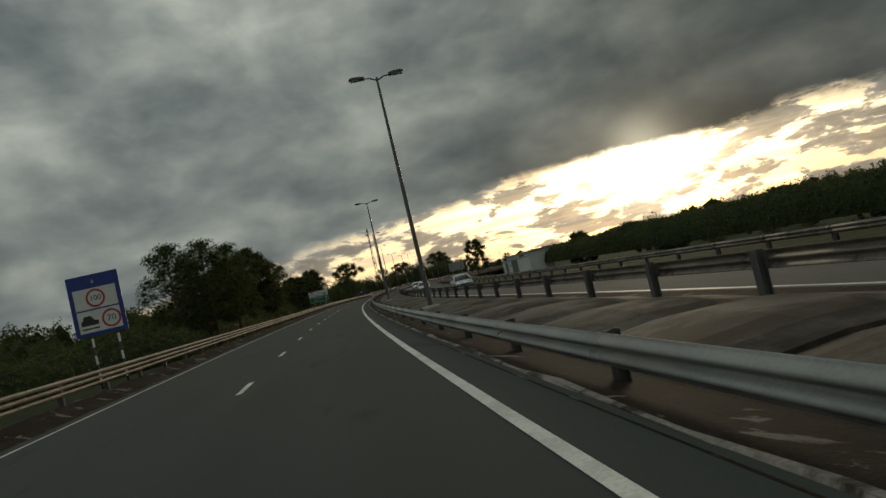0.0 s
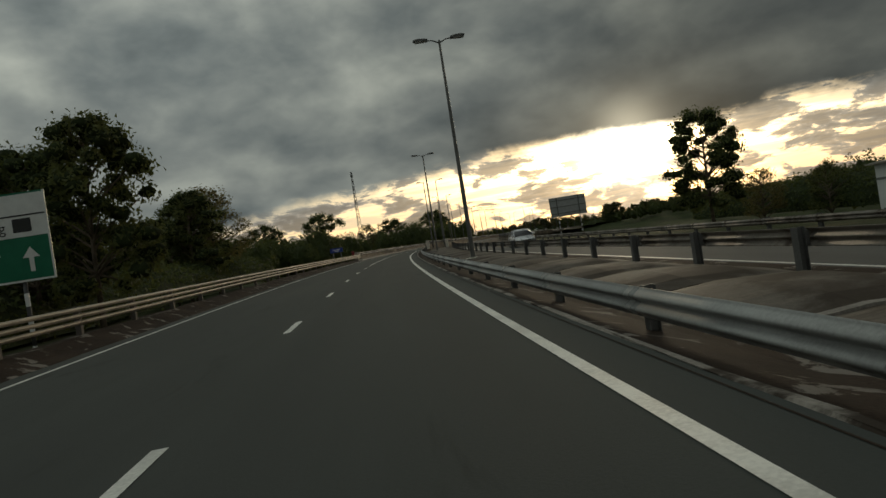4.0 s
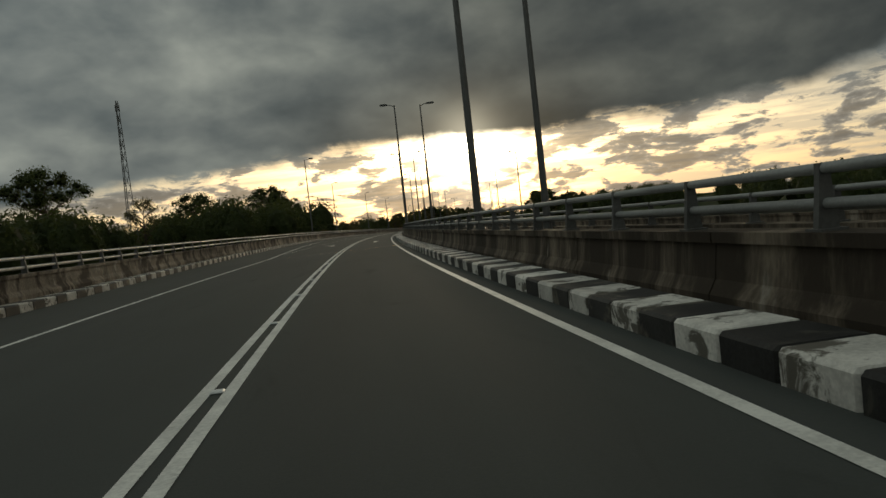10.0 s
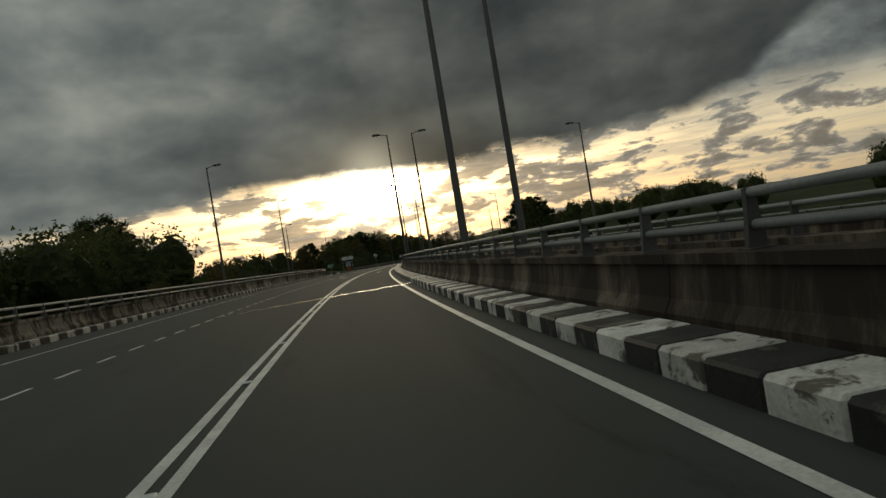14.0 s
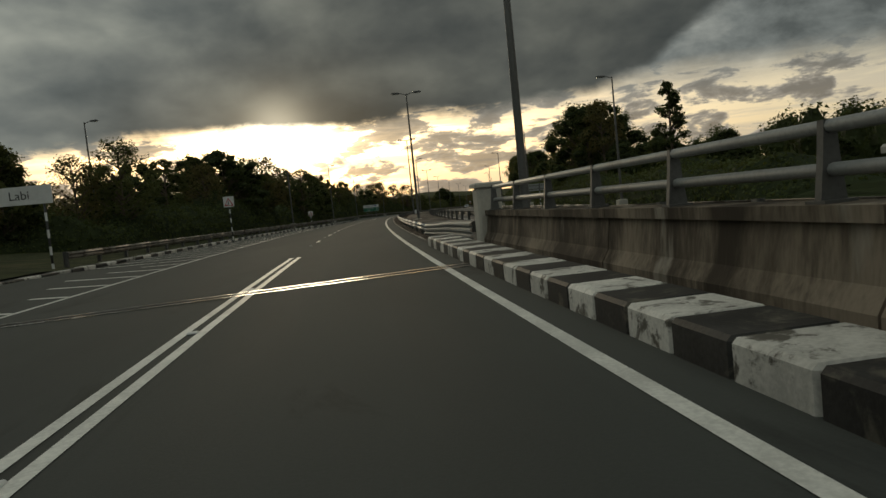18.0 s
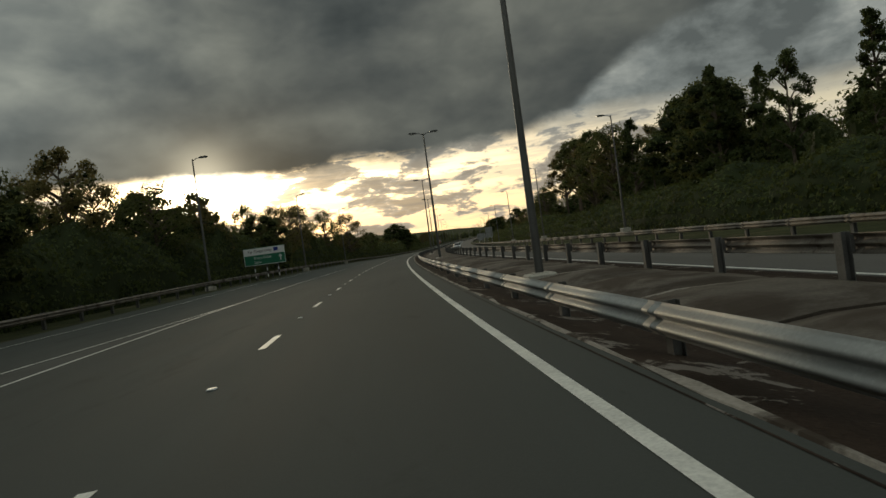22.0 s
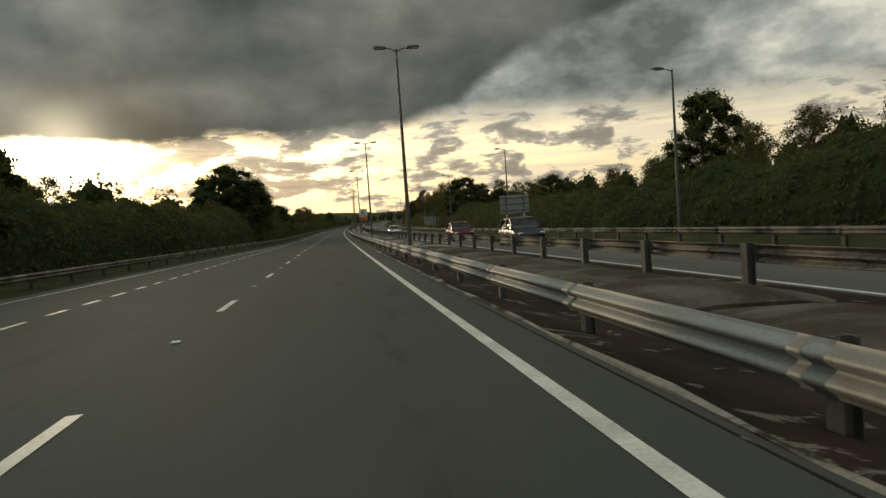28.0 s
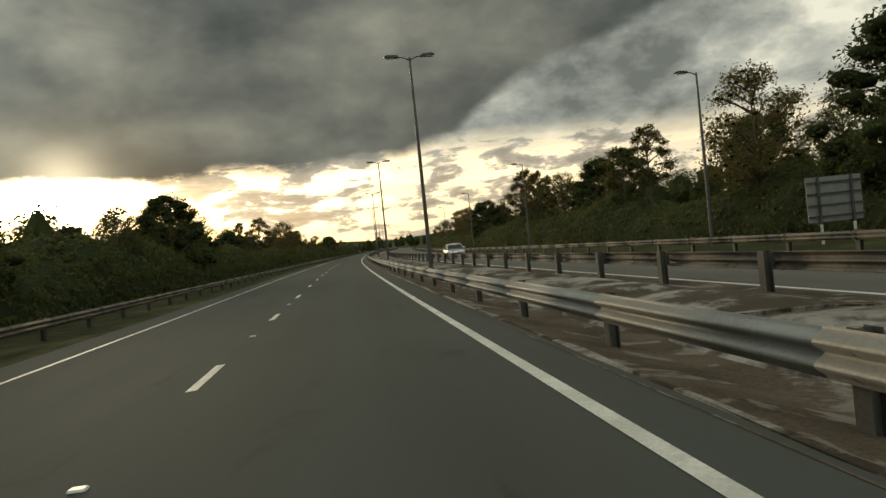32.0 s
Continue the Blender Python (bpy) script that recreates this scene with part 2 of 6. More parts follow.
def left_rail(s):
    return lerp(s, [-60, 250, 615, 640, 690, 740, 800, 900, 960, 1020, 1400], [9.3, 9.3, 15.4, 15.2, 15.4, 17.0, 17.0, 16.0, 12.9, 10.7, 10.7])


def right_z(d):
    """Ground height right of the edge line: shallow swale, then the lower opposite carriageway."""
    return lerp(-d, [0, 0.5, 0.9, 1.6, 2.6, 4.6, 6.0, 14.2, 16, 22], [0, -0.01, -0.1, -0.3, -0.38, -0.42, -0.5, -1.05, -1.25, -1.5])

# materials ------------------------------------------------------------------


def material(name, base, rough=0.8, metal=0.0, vary=0.15, scale=3.0, fine=40.0, bump=0.2, dist=0.01, stain=None, stain_scale=0.6, stain_lo=0.5, stain_hi=0.7, spec=0.5, island=0.0, stretch=(1, 1, 1), runs=None, through_light=None):
    """Procedural surface: base colour varied at two scales, optional stain colour, fine relief."""
    m = bpy.data.materials.new(name)
    m.use_nodes = True
    n = Nodes(m.node_tree)
    geo = n.add("ShaderNodeNewGeometry")
    mp = n.add("ShaderNodeMapping")
    n.put(mp.inputs[0], geo.outputs["Position"])
    mp.inputs["Scale"].default_value = stretch
    co = mp.outputs[0]
    big, small = n.noise(co, scale, 5.0), n.noise(co, fine, 3.0)
    v = n.math("ADD", n.math("MULTIPLY", big, 1.2), n.math("MULTIPLY", small, 0.8))
    lo = tuple(c * (1 - vary) for c in base)
    hi = tuple(min(1.0, c * (1 + vary)) for c in base)
    col = n.mix(n.step(v, 0.7, 1.3), lo, hi)
    if stain:
        mask = n.step(n.noise(co, stain_scale, 7.0, 0.65, 0.5), stain_lo, stain_hi)
        col = n.mix(mask, col, stain)
    if runs:
        wide = n.noise(co, 1.7, 5.0, 0.6, 0.2)
        col = n.mix(n.math("MULTIPLY", n.step(wide, 0.60, 0.70), 0.7), col, runs)
    if island:
        info = n.add("ShaderNodeObjectInfo")
        f = n.math("ADD", 1 - island, n.math("MULTIPLY", info.outputs["Random"], 2 * island))
        col = n.mix(1.0, col, n.vec(f, f, f), "MULTIPLY")
    b = n.add("ShaderNodeBsdfPrincipled")
    n.put(b.inputs["Base Color"], col)
    n.put(b.inputs["Roughness"], n.math("ADD", rough - 0.08, n.math("MULTIPLY", big, 0.16)))
    b.inputs["Metallic"].default_value = metal
    b.inputs["Specular IOR Level"].default_value = spec
    if bump:
        bp = n.add("ShaderNodeBump")
        bp.inputs["Strength"].default_value = bump
        bp.inputs["Distance"].default_value = dist
        n.put(bp.inputs["Height"], v)
        n.put(b.inputs["Normal"], bp.outputs[0])
    out = n.add("ShaderNodeOutputMaterial")
    if through_light:
        # thin leaves let some of the light behind them pass
        tl = n.add("ShaderNodeBsdfTranslucent")
        n.put(tl.inputs[0], (*through_light, 1))
        blend = n.add("ShaderNodeMixShader")
        blend.inputs[0].default_value = 0.45
        n.put(blend.inputs[1], b.outputs[0])
        n.put(blend.inputs[2], tl.outputs[0])
        n.put(out.inputs[0], blend.outputs[0])
    else:
        n.put(out.inputs[0], b.outputs[0])
    return m


def road_surface(name, base, lanes, seed):
    """Asphalt whose wheel tracks, seams and patches follow the road through its (offset, station) map."""
    m = bpy.data.materials.new(name)
    m.use_nodes = True
    n = Nodes(m.node_tree)
    uv = n.add("ShaderNodeUVMap")
    d, s, _ = n.split(uv.outputs[0])
    flow = n.vec(n.math("MULTIPLY", d, 1.6), n.math("MULTIPLY", s, 0.05), seed)
    cloud = n.noise(n.vec(n.math("MULTIPLY", d, 0.35), n.math("MULTIPLY", s, 0.09), seed + 5), 1.0, 5.0, 0.6, 0.4)
    streak = n.noise(flow, 1.3, 4.0, 0.6)
    grit = n.noise(n.vec(d, s, 1.0), 38.0, 3.0, 0.7)
    track = None
    for c in lanes:
        q = n.math("MULTIPLY", n.math("SUBTRACT", d, c), 2.6)
        g = n.math("POWER", 2.718, n.math("MULTIPLY", n.math("MULTIPLY", q, q), -1.0))
        track = g if track is None else n.math("ADD", track, g)
    shade = n.math("ADD", 0.53, n.math("ADD", n.math("MULTIPLY", cloud, 0.46), n.math("MULTIPLY", streak, 0.26)))
    shade = n.math("ADD", shade, n.math("MULTIPLY", grit, 0.30))
    shade = n.math("SUBTRACT", shade, n.math("MULTIPLY", n.math("MULTIPLY", track, streak), 0.22))
    blot = n.step(n.noise(n.vec(n.math("MULTIPLY", d, 0.9), n.math("MULTIPLY", s, 0.22), seed + 9), 1.0, 6.0, 0.65, 0.8), 0.58, 0.72)
    shade = n.math("MULTIPLY", shade, n.math("SUBTRACT", 1.0, n.math("MULTIPLY", blot, 0.38)))
    # paler beyond the junction: glare on the road is put into its colour
    shade = n.math("MULTIPLY", shade, n.math("ADD", 0.86, n.math("MULTIPLY", n.step(s, 700.0, 830.0), 0.20)))
    b = n.add("ShaderNodeBsdfPrincipled")
    n.put(b.inputs["Base Color"], n.mix(1.0, base, n.vec(shade, shade, shade), "MULTIPLY"))
    n.put(b.inputs["Roughness"], n.math("SUBTRACT", 0.90, n.math("MULTIPLY", n.math("ADD", track, blot), 0.04)))
    b.inputs["Specular IOR Level"].default_value = 0.22
    bp = n.add("ShaderNodeBump")
    bp.inputs["Strength"].default_value = 0.4
    bp.inputs["Distance"].default_value = 0.006
    n.put(bp.inputs["Height"], grit)
    n.put(b.inputs["Normal"], bp.outputs[0])
    out = n.add("ShaderNodeOutputMaterial")
    n.put(out.inputs[0], b.outputs[0])
    return m


ROAD = road_surface("carriageway_asphalt", (0.061, 0.067, 0.062), (0.9, 2.5, 4.4, 6.2), 3.0)
ROAD_BACK = road_surface("opposite_asphalt", (0.11, 0.107, 0.10), (-7.4, -9.0, -11.0, -12.7), 8.0)
ASPHALT = material("asphalt", (0.058, 0.061, 0.057), 0.86, vary=0.28, scale=0.35, fine=55, bump=0.35, dist=0.006, stain=(0.035, 0.036, 0.034), stain_scale=0.22, stain_lo=0.56, stain_hi=0.74, spec=0.3)
ASPHALT_OLD = material("asphalt_old", (0.085, 0.082, 0.076), 0.85, vary=0.25, scale=0.5, fine=45, bump=0.3, dist=0.006, spec=0.5)
PAINT = material("road_paint", (0.66, 0.65, 0.60), 0.55, vary=0.2, scale=2.0, fine=30, bump=0.15, dist=0.003, stain=(0.22, 0.21, 0.19), stain_scale=2.2, stain_lo=0.60, stain_hi=0.78)
# pale patches: concrete chips, and sky reflections painted into the colour
EARTH = material("earth", (0.034, 0.024, 0.018), 0.85, vary=0.4, scale=0.9, fine=25, bump=0.6, dist=0.03, stain=(0.19, 0.17, 0.15), stain_scale=1.5, stain_lo=0.575, stain_hi=0.625, spec=0.08)
CONCRETE_SLAB = material("slab_concrete", (0.125, 0.108, 0.090), 0.75, vary=0.25, scale=0.8, fine=18, bump=0.3, dist=0.01, stain=(0.05, 0.038, 0.028), stain_scale=0.55, stain_lo=0.40, stain_hi=0.60, spec=0.15)
SLAB_PALE = material("pale_slab", (0.30, 0.285, 0.26), 0.75, vary=0.25, scale=0.8, fine=18, bump=0.3, dist=0.01, stain=(0.07, 0.055, 0.042), stain_scale=0.7, stain_lo=0.42, stain_hi=0.54, spec=0.15)
EARTH_RED = material("dusty_earth", (0.098, 0.076, 0.058), 0.88, vary=0.4, scale=0.9, fine=25, bump=0.6, dist=0.03, stain=(0.21, 0.19, 0.16), stain_scale=1.2, stain_lo=0.55, stain_hi=0.61, spec=0.08)
GRASS = material("verge_grass", (0.042, 0.047, 0.021), 0.9, vary=0.4, scale=0.6, fine=20, bump=0.8, dist=0.05, stain=(0.10, 0.085, 0.045), stain_scale=0.25, stain_lo=0.52, stain_hi=0.72, spec=0.08)
GROUND = material("ground", (0.035, 0.045, 0.018), 0.95, vary=0.4, scale=0.05, fine=1.2, bump=0.5, dist=0.2, spec=0.08)
CONCRETE = material("stained_concrete", (0.185, 0.152, 0.115), 0.88, vary=0.4, scale=0.9, fine=22, bump=0.4, dist=0.012, stain=(0.046, 0.037, 0.028), stain_scale=0.8, stain_lo=0.38, stain_hi=0.58, stretch=(1, 1, 0.22), spec=0.15, runs=(0.33, 0.30, 0.25))
CONCRETE_BROWN = material("brown_concrete", (0.29, 0.245, 0.195), 0.88, vary=0.4, scale=0.9, fine=22, bump=0.4, dist=0.012, stain=(0.060, 0.048, 0.038), stain_scale=0.9, stain_lo=0.44, stain_hi=0.56, stretch=(1, 1, 0.6), spec=0.15, island=0.35, runs=(0.46, 0.42, 0.36))
CONCRETE_PALE = material("pale_concrete", (0.42, 0.40, 0.35), 0.8, vary=0.18, scale=0.7, fine=22, bump=0.3, dist=0.01, stain=(0.13, 0.11, 0.08), stain_scale=0.6, stain_lo=0.55, stain_hi=0.72, stretch=(1, 1, 0.5), spec=0.25)
EDGE_CONCRETE = material("edge_concrete", (0.26, 0.235, 0.205), 0.85, vary=0.3, scale=1.2, fine=22, bump=0.4, dist=0.01, stain=(0.045, 0.035, 0.027), stain_scale=0.9, stain_lo=0.47, stain_hi=0.58, spec=0.15)
KERB_WHITE = material("kerb_white", (0.60, 0.58, 0.53), 0.7, vary=0.2, scale=3, fine=30, bump=0.3, dist=0.008, stain=(0.13, 0.12, 0.10), stain_scale=3.2, stain_lo=0.52, stain_hi=0.60, island=0.25, spec=0.25)
KERB_BLACK = material("kerb_black", (0.035, 0.034, 0.032), 0.65, vary=0.3, scale=3, fine=30, bump=0.3, dist=0.008, stain=(0.13, 0.12, 0.095), stain_scale=2.2, stain_lo=0.52, stain_hi=0.66, island=0.3, spec=0.25)
STEEL = material("galvanised_steel", (0.29, 0.295, 0.285), 0.58, metal=0.35, vary=0.15, scale=1.2, fine=30, bump=0.08, dist=0.004, stain=(0.16, 0.13, 0.10), stain_scale=0.9, stain_lo=0.6, stain_hi=0.75, island=0.12)
# base colour holds weathering plus the shade on rails seen from behind
STEEL_SHADED = material("weathered_shaded_rail", (0.19, 0.17, 0.145), 0.6, metal=0.25, vary=0.3, scale=1.5, fine=30, bump=0.1, dist=0.004, stain=(0.07, 0.055, 0.04), stain_scale=1.4, stain_lo=0.5, stain_hi=0.66, spec=0.3)
RAIL_CREAM = material("cream_rail", (0.36, 0.31, 0.25), 0.5, metal=0.3, vary=0.2, scale=1.5, fine=30, bump=0.1, dist=0.004, stain=(0.17, 0.13, 0.10), stain_scale=1.4, stain_lo=0.54, stain_hi=0.7, spec=0.3)
JOINT_STEEL = material("joint_steel", (0.42, 0.41, 0.39), 0.26, metal=0.9, vary=0.2, scale=2.5, fine=40, bump=0.1, dist=0.003, stain=(0.12, 0.10, 0.08), stain_scale=2.0, stain_lo=0.52, stain_hi=0.62)
# pale colour stands for the sky reflected in the left parapet's steel rails
RAIL_SKYLIT = material("skylit_rail", (0.62, 0.58, 0.53), 0.5, metal=0.1, vary=0.2, scale=1.5, fine=30, bump=0.1, dist=0.004, stain=(0.30, 0.24, 0.19), stain_scale=1.4, stain_lo=0.56, stain_hi=0.7)
RUST_POST = material("dark_post", (0.07, 0.06, 0.052), 0.7, metal=0.2, vary=0.3, scale=3, fine=30, bump=0.15, dist=0.004)
STEEL_POST = material("post_steel", (0.11, 0.11, 0.105), 0.6, metal=0.4, vary=0.2, scale=2, fine=30, bump=0.1, dist=0.004, island=0.15)
POLE = material("lamp_pole", (0.125, 0.125, 0.12), 0.5, metal=0.6, vary=0.15, scale=0.8, fine=20, bump=0.05)
LAMP_GREY = material("lamp_head", (0.10, 0.10, 0.10), 0.5, metal=0.3, vary=0.1, bump=0.0)
LAMP_GLASS = material("lamp_glass", (0.45, 0.45, 0.42), 0.25, vary=0.05, bump=0.0)
BARK = material("bark", (0.12, 0.095, 0.07), 0.9, vary=0.35, scale=2.5, fine=18, bump=0.6, dist=0.03, spec=0.1)
LEAF_A = material("leaves_dark", (0.058, 0.076, 0.028), 0.6, vary=0.5, scale=0.35, fine=5.0, bump=0.0, island=0.15, spec=0.15, through_light=(0.11, 0.125, 0.035))
LEAF_B = material("leaves_olive", (0.078, 0.090, 0.032), 0.6, vary=0.5, scale=0.35, fine=5.0, bump=0.0, island=0.2, spec=0.15, through_light=(0.14, 0.15, 0.045))
LEAF_C = material("leaves_dry", (0.105, 0.094, 0.040), 0.65, vary=0.5, scale=0.4, fine=5.0, bump=0.0, island=0.2, spec=0.15, through_light=(0.21, 0.17, 0.055))
# dark base colour carries the shade inside crowns and undergrowth
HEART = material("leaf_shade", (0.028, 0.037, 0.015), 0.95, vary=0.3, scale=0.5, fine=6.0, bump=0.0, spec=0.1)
SIGN_BLUE = material("sign_blue", (0.012, 0.035, 0.22), 0.4, vary=0.1, bump=0.0)
SIGN_GREEN = material("sign_green", (0.008, 0.13, 0.07), 0.4, vary=0.1, bump=0.0)
SIGN_WHITE = material("sign_white", (0.62, 0.63, 0.62), 0.4, vary=0.08, bump=0.0)
SIGN_BLACK = material("sign_black", (0.02, 0.02, 0.02), 0.5, vary=0.1, bump=0.0)
SIGN_RED = material("sign_red", (0.36, 0.02, 0.025), 0.4, vary=0.1, bump=0.0)
SIGN_ORANGE = material("sign_orange", (0.62, 0.16, 0.02), 0.4, vary=0.1, bump=0.0)
SIGN_RUST = material("sign_rust", (0.34, 0.095, 0.03), 0.5, vary=0.15, bump=0.0)
SIGN_BACK = material("sign_back", (0.30, 0.31, 0.31), 0.5, metal=0.3, vary=0.12, bump=0.05)
WHITE_WALL = material("white_cladding", (0.62, 0.63, 0.62), 0.6, vary=0.1, scale=0.5, bump=0.05)
ROOF_GREY = material("roof_sheet", (0.22, 0.20, 0.16), 0.5, vary=0.15, bump=0.05)
DOOR_GREY = material("door_grey", (0.16, 0.17, 0.16), 0.6, vary=0.1, bump=0.02)
TOWER_GREY = material("mast_steel", (0.13, 0.13, 0.125), 0.6, metal=0.3, vary=0.15, bump=0.0)
CAR_SILVER = material("car_silver", (0.55, 0.56, 0.57), 0.28, metal=0.6, vary=0.03, bump=0.0)
CAR_RED = material("car_red", (0.10, 0.006, 0.012), 0.25, metal=0.2, vary=0.05, bump=0.0)
CAR_DARK = material("car_dark", (0.03, 0.034, 0.045), 0.25, metal=0.3, vary=0.05, bump=0.0)
CAR_GLASS = material("car_glass", (0.015, 0.017, 0.018), 0.08, vary=0.02, bump=0.0)
RUBBER = material("tyre_rubber", (0.015, 0.015, 0.015), 0.8, vary=0.1, bump=0.0)
RIM = material("wheel_rim", (0.4, 0.4, 0.4), 0.3, metal=0.9, vary=0.05, bump=0.0)
LIGHT_LENS = material("headlight_lens", (0.75, 0.76, 0.75), 0.15, vary=0.03, bump=0.0)
TAIL_LENS = material("tail_lens", (0.35, 0.01, 0.01), 0.2, vary=0.03, bump=0.0)

# mesh helpers ---------------------------------------------------------------


def mesh(name, verts, faces, mat=None, smooth=False):
    me = bpy.data.meshes.new(name)
    me.from_pydata([tuple(v) for v in verts], [], faces)
    me.update()
    if mat:
        me.materials.append(mat)
    if smooth:
        me.polygons.foreach_set("use_smooth", [True] * len(me.polygons))
    return me


def child(name, me, parent, m=None, label=""):
    """One mesh object under a thing or a part."""
    ob = new(name, me)
    ob.parent = parent
    if m is not None:
        ob.matrix_basis = m
    if label:
        ob["label"] = label
    return ob


def thing(name, m, label, category, group="", kind=""):
    ob = new(name)
    ob.matrix_basis = m
    ob.empty_display_size = 0.2
    return tagged(ob, label, category, group, kind)


def box(x0, y0, z0, x1, y1, z1, bevel=0.0):
    """Vertices and faces of a box, chamfered on its upright and top edges when bevel is given."""
    if not bevel:
        v = [(x, y, z) for z in (z0, z1) for x, y in ((x0, y0), (x1, y0), (x1, y1), (x0, y1))]
        return v, [(3, 2, 1, 0), (4, 5, 6, 7), (0, 1, 5, 4), (1, 2, 6, 5), (2, 3, 7, 6), (3, 0, 4, 7)]
    b = bevel
    ring = [(x0 + b, y0), (x1 - b, y0), (x1, y0 + b), (x1, y1 - b), (x1 - b, y1), (x0 + b, y1), (x0, y1 - b), (x0, y0 + b)]
    cx, cy = (x0 + x1) / 2, (y0 + y1) / 2
    ins = [(x + (b if x < cx else -b) * (1 if x in (x0, x1) else 0), y + (b if y < cy else -b) * (1 if y in (y0, y1) else 0)) for x, y in ring]
    v = [(x, y, z0) for x, y in ring] + [(x, y, z1 - b) for x, y in ring] + [(x, y, z1) for x, y in ins]
    f = [tuple(range(7, -1, -1)), tuple(range(16, 24))]
    for k in (0, 8):
        f += [(k + i, k + (i + 1) % 8, k + 8 + (i + 1) % 8, k + 8 + i) for i in range(8)]
    return v, f


def joined(*pieces):
    v, f = [], []
    for pv, pf in pieces:
        k = len(v)
        v += list(pv)
        f += [tuple(i + k for i in face) for face in pf]
    return v, f


def tube(points, radii, n=8, caps=True):
    """A tube through points, with a radius at each."""
    v, f = [], []
    pts = [Vector(p) for p in points]
    for i, p in enumerate(pts):
        t = (pts[min(i + 1, len(pts) - 1)] - pts[max(i - 1, 0)]).normalized()
        a = t.orthogonal().normalized() if abs(t.z) < 0.9 else Vector((1, 0, 0)).cross(t).normalized()
        b = t.cross(a)
        for j in range(n):
            q = 2 * math.pi * j / n
            v.append(p + (a * math.cos(q) + b * math.sin(q)) * radii[i])
    for i in range(len(pts) - 1):
        f += [(i * n + j, i * n + (j + 1) % n, (i + 1) * n + (j + 1) % n, (i + 1) * n + j) for j in range(n)]
    if caps:
        f += [tuple(range(n - 1, -1, -1)), tuple(range((len(pts) - 1) * n, len(pts) * n))]
    return v, f


def extruded(profile, y0, y1, closed=True):
    """A profile of (x, z) drawn along y."""
    k = len(profile)
    v = [(x, y0, z) for x, z in profile] + [(x, y1, z) for x, z in profile]
    f = [(i, (i + 1) % k, k + (i + 1) % k, k + i) for i in range(k if closed else k - 1)]
    if closed:
        f += [tuple(range(k - 1, -1, -1)), tuple(range(k, 2 * k))]
    return v, f


def strip(name, s0, s1, profile, mat, parent=None, step=4.0, label="", category="", kind="structure", solid=False):
    """A surface drawn along the road: profile(s) gives (d, z) from left to right."""
    n = max(1, int(math.ceil((s1 - s0) / step)))
    ss = [s0 + (s1 - s0) * i / n for i in range(n + 1)]
    v, k, uv = [], 0, []
    for s in ss:
        pr = profile(s)
        k = len(pr)
        uv += [(d, s) for d, z in pr]
        v += [P(s, d, z) for d, z in pr]
    f = []
    m = k if solid else k - 1
    for i in range(n):
        f += [(i * k + j, i * k + (j + 1) % k, (i + 1) * k + (j + 1) % k, (i + 1) * k + j) for j in range(m)]
    if solid:
        f += [tuple(range(k - 1, -1, -1)), tuple(range(n * k, n * k + k))]
    me = mesh(name, v, f, mat)
    layer = me.uv_layers.new(name="UVMap")
    at_corner = np.empty(len(me.loops), np.int32)
    me.loops.foreach_get("vertex_index", at_corner)
    layer.data.foreach_set("uv", np.array(uv, np.float32)[at_corner].ravel())
    ob = new(name, me)
    if parent:
        ob.parent = parent
    if label or category:
        tagged(ob, label, category, kind=kind)
    return ob


# ground ---------------------------------------------------------------------


def ground_height(x, y):
    """Height of the land at numpy arrays x, y: it follows the road, falls away beside the bridge, and rises to a far ridge."""
    shape = x.shape
    x, y = x.ravel(), y.ravel()
    h = np.zeros(len(x))
    coarse = slice(None, None, 4)
    rx, ry, rz, rs, th, camber = RX[coarse], RY[coarse], RZ[coarse], SG[coarse], TH[coarse], CB[coarse]
    for k in range(0, len(x), 2000):
        q = slice(k, k + 2000)
        d2 = (x[q, None] - rx) ** 2 + (y[q, None] - ry) ** 2
        i = d2.argmin(1)
        side = -(x[q] - rx[i]) * np.cos(th[i]) - (y[q] - ry[i]) * np.sin(th[i])
        dist = np.sqrt(d2[np.arange(len(i)), i])
        off = np.where(side > 0, np.maximum(dist - 20, 0), np.maximum(dist - 26, 0))
        s = rs[i]
        bridge = np.clip((s - 225) / 30, 0, 1) * np.clip((640 - s) / 40, 0, 1)
        fall = np.interp(s, [-160, 40, 120, 230, 300, 560, 640, 700, 1900], [-3, -2, -2, -4, -5, -5, -3, 0, 0])
        fall = np.where(side < 0, np.interp(s, [-160, 0, 220, 300, 560, 640, 720, 800, 960, 1040, 1900], [-5, -5, -6, -7, -6, -2, 1.5, 3.5, 3, 0.5, 0.5]), fall)
        base = rz[i] - 0.35 + np.clip(side, -30, 40) * camber[i] + np.where(side < 0, -1.3, 0) * np.clip(dist / 12, 0, 1)
        h[q] = base + fall * np.clip(off / 25, 0, 1) - 4.5 * bridge * (1 - np.clip(off / 25, 0, 1))
    far = np.hypot(x - 300, y - 700)
    calm = np.clip((far - 900) / 900, 0, 1)
    h = h * (1 - calm) + calm * -6
    ridge_az = np.degrees(np.arctan2(x - 380, y - 880))
    ridge_r = np.hypot(x - 380, y - 880)
    hill = np.exp(-((ridge_r - 1500) / 330) ** 2) * np.clip(ridge_az / 12 + 1, 0, 1) * np.clip((130 - ridge_az) / 20, 0, 1) * np.clip((ridge_r - 800) / 300, 0, 1) * (24 + 7 * np.sin(ridge_az * 0.22) + 4 * np.sin(ridge_az * 0.71 + 1))
    return (h + hill).reshape(shape)


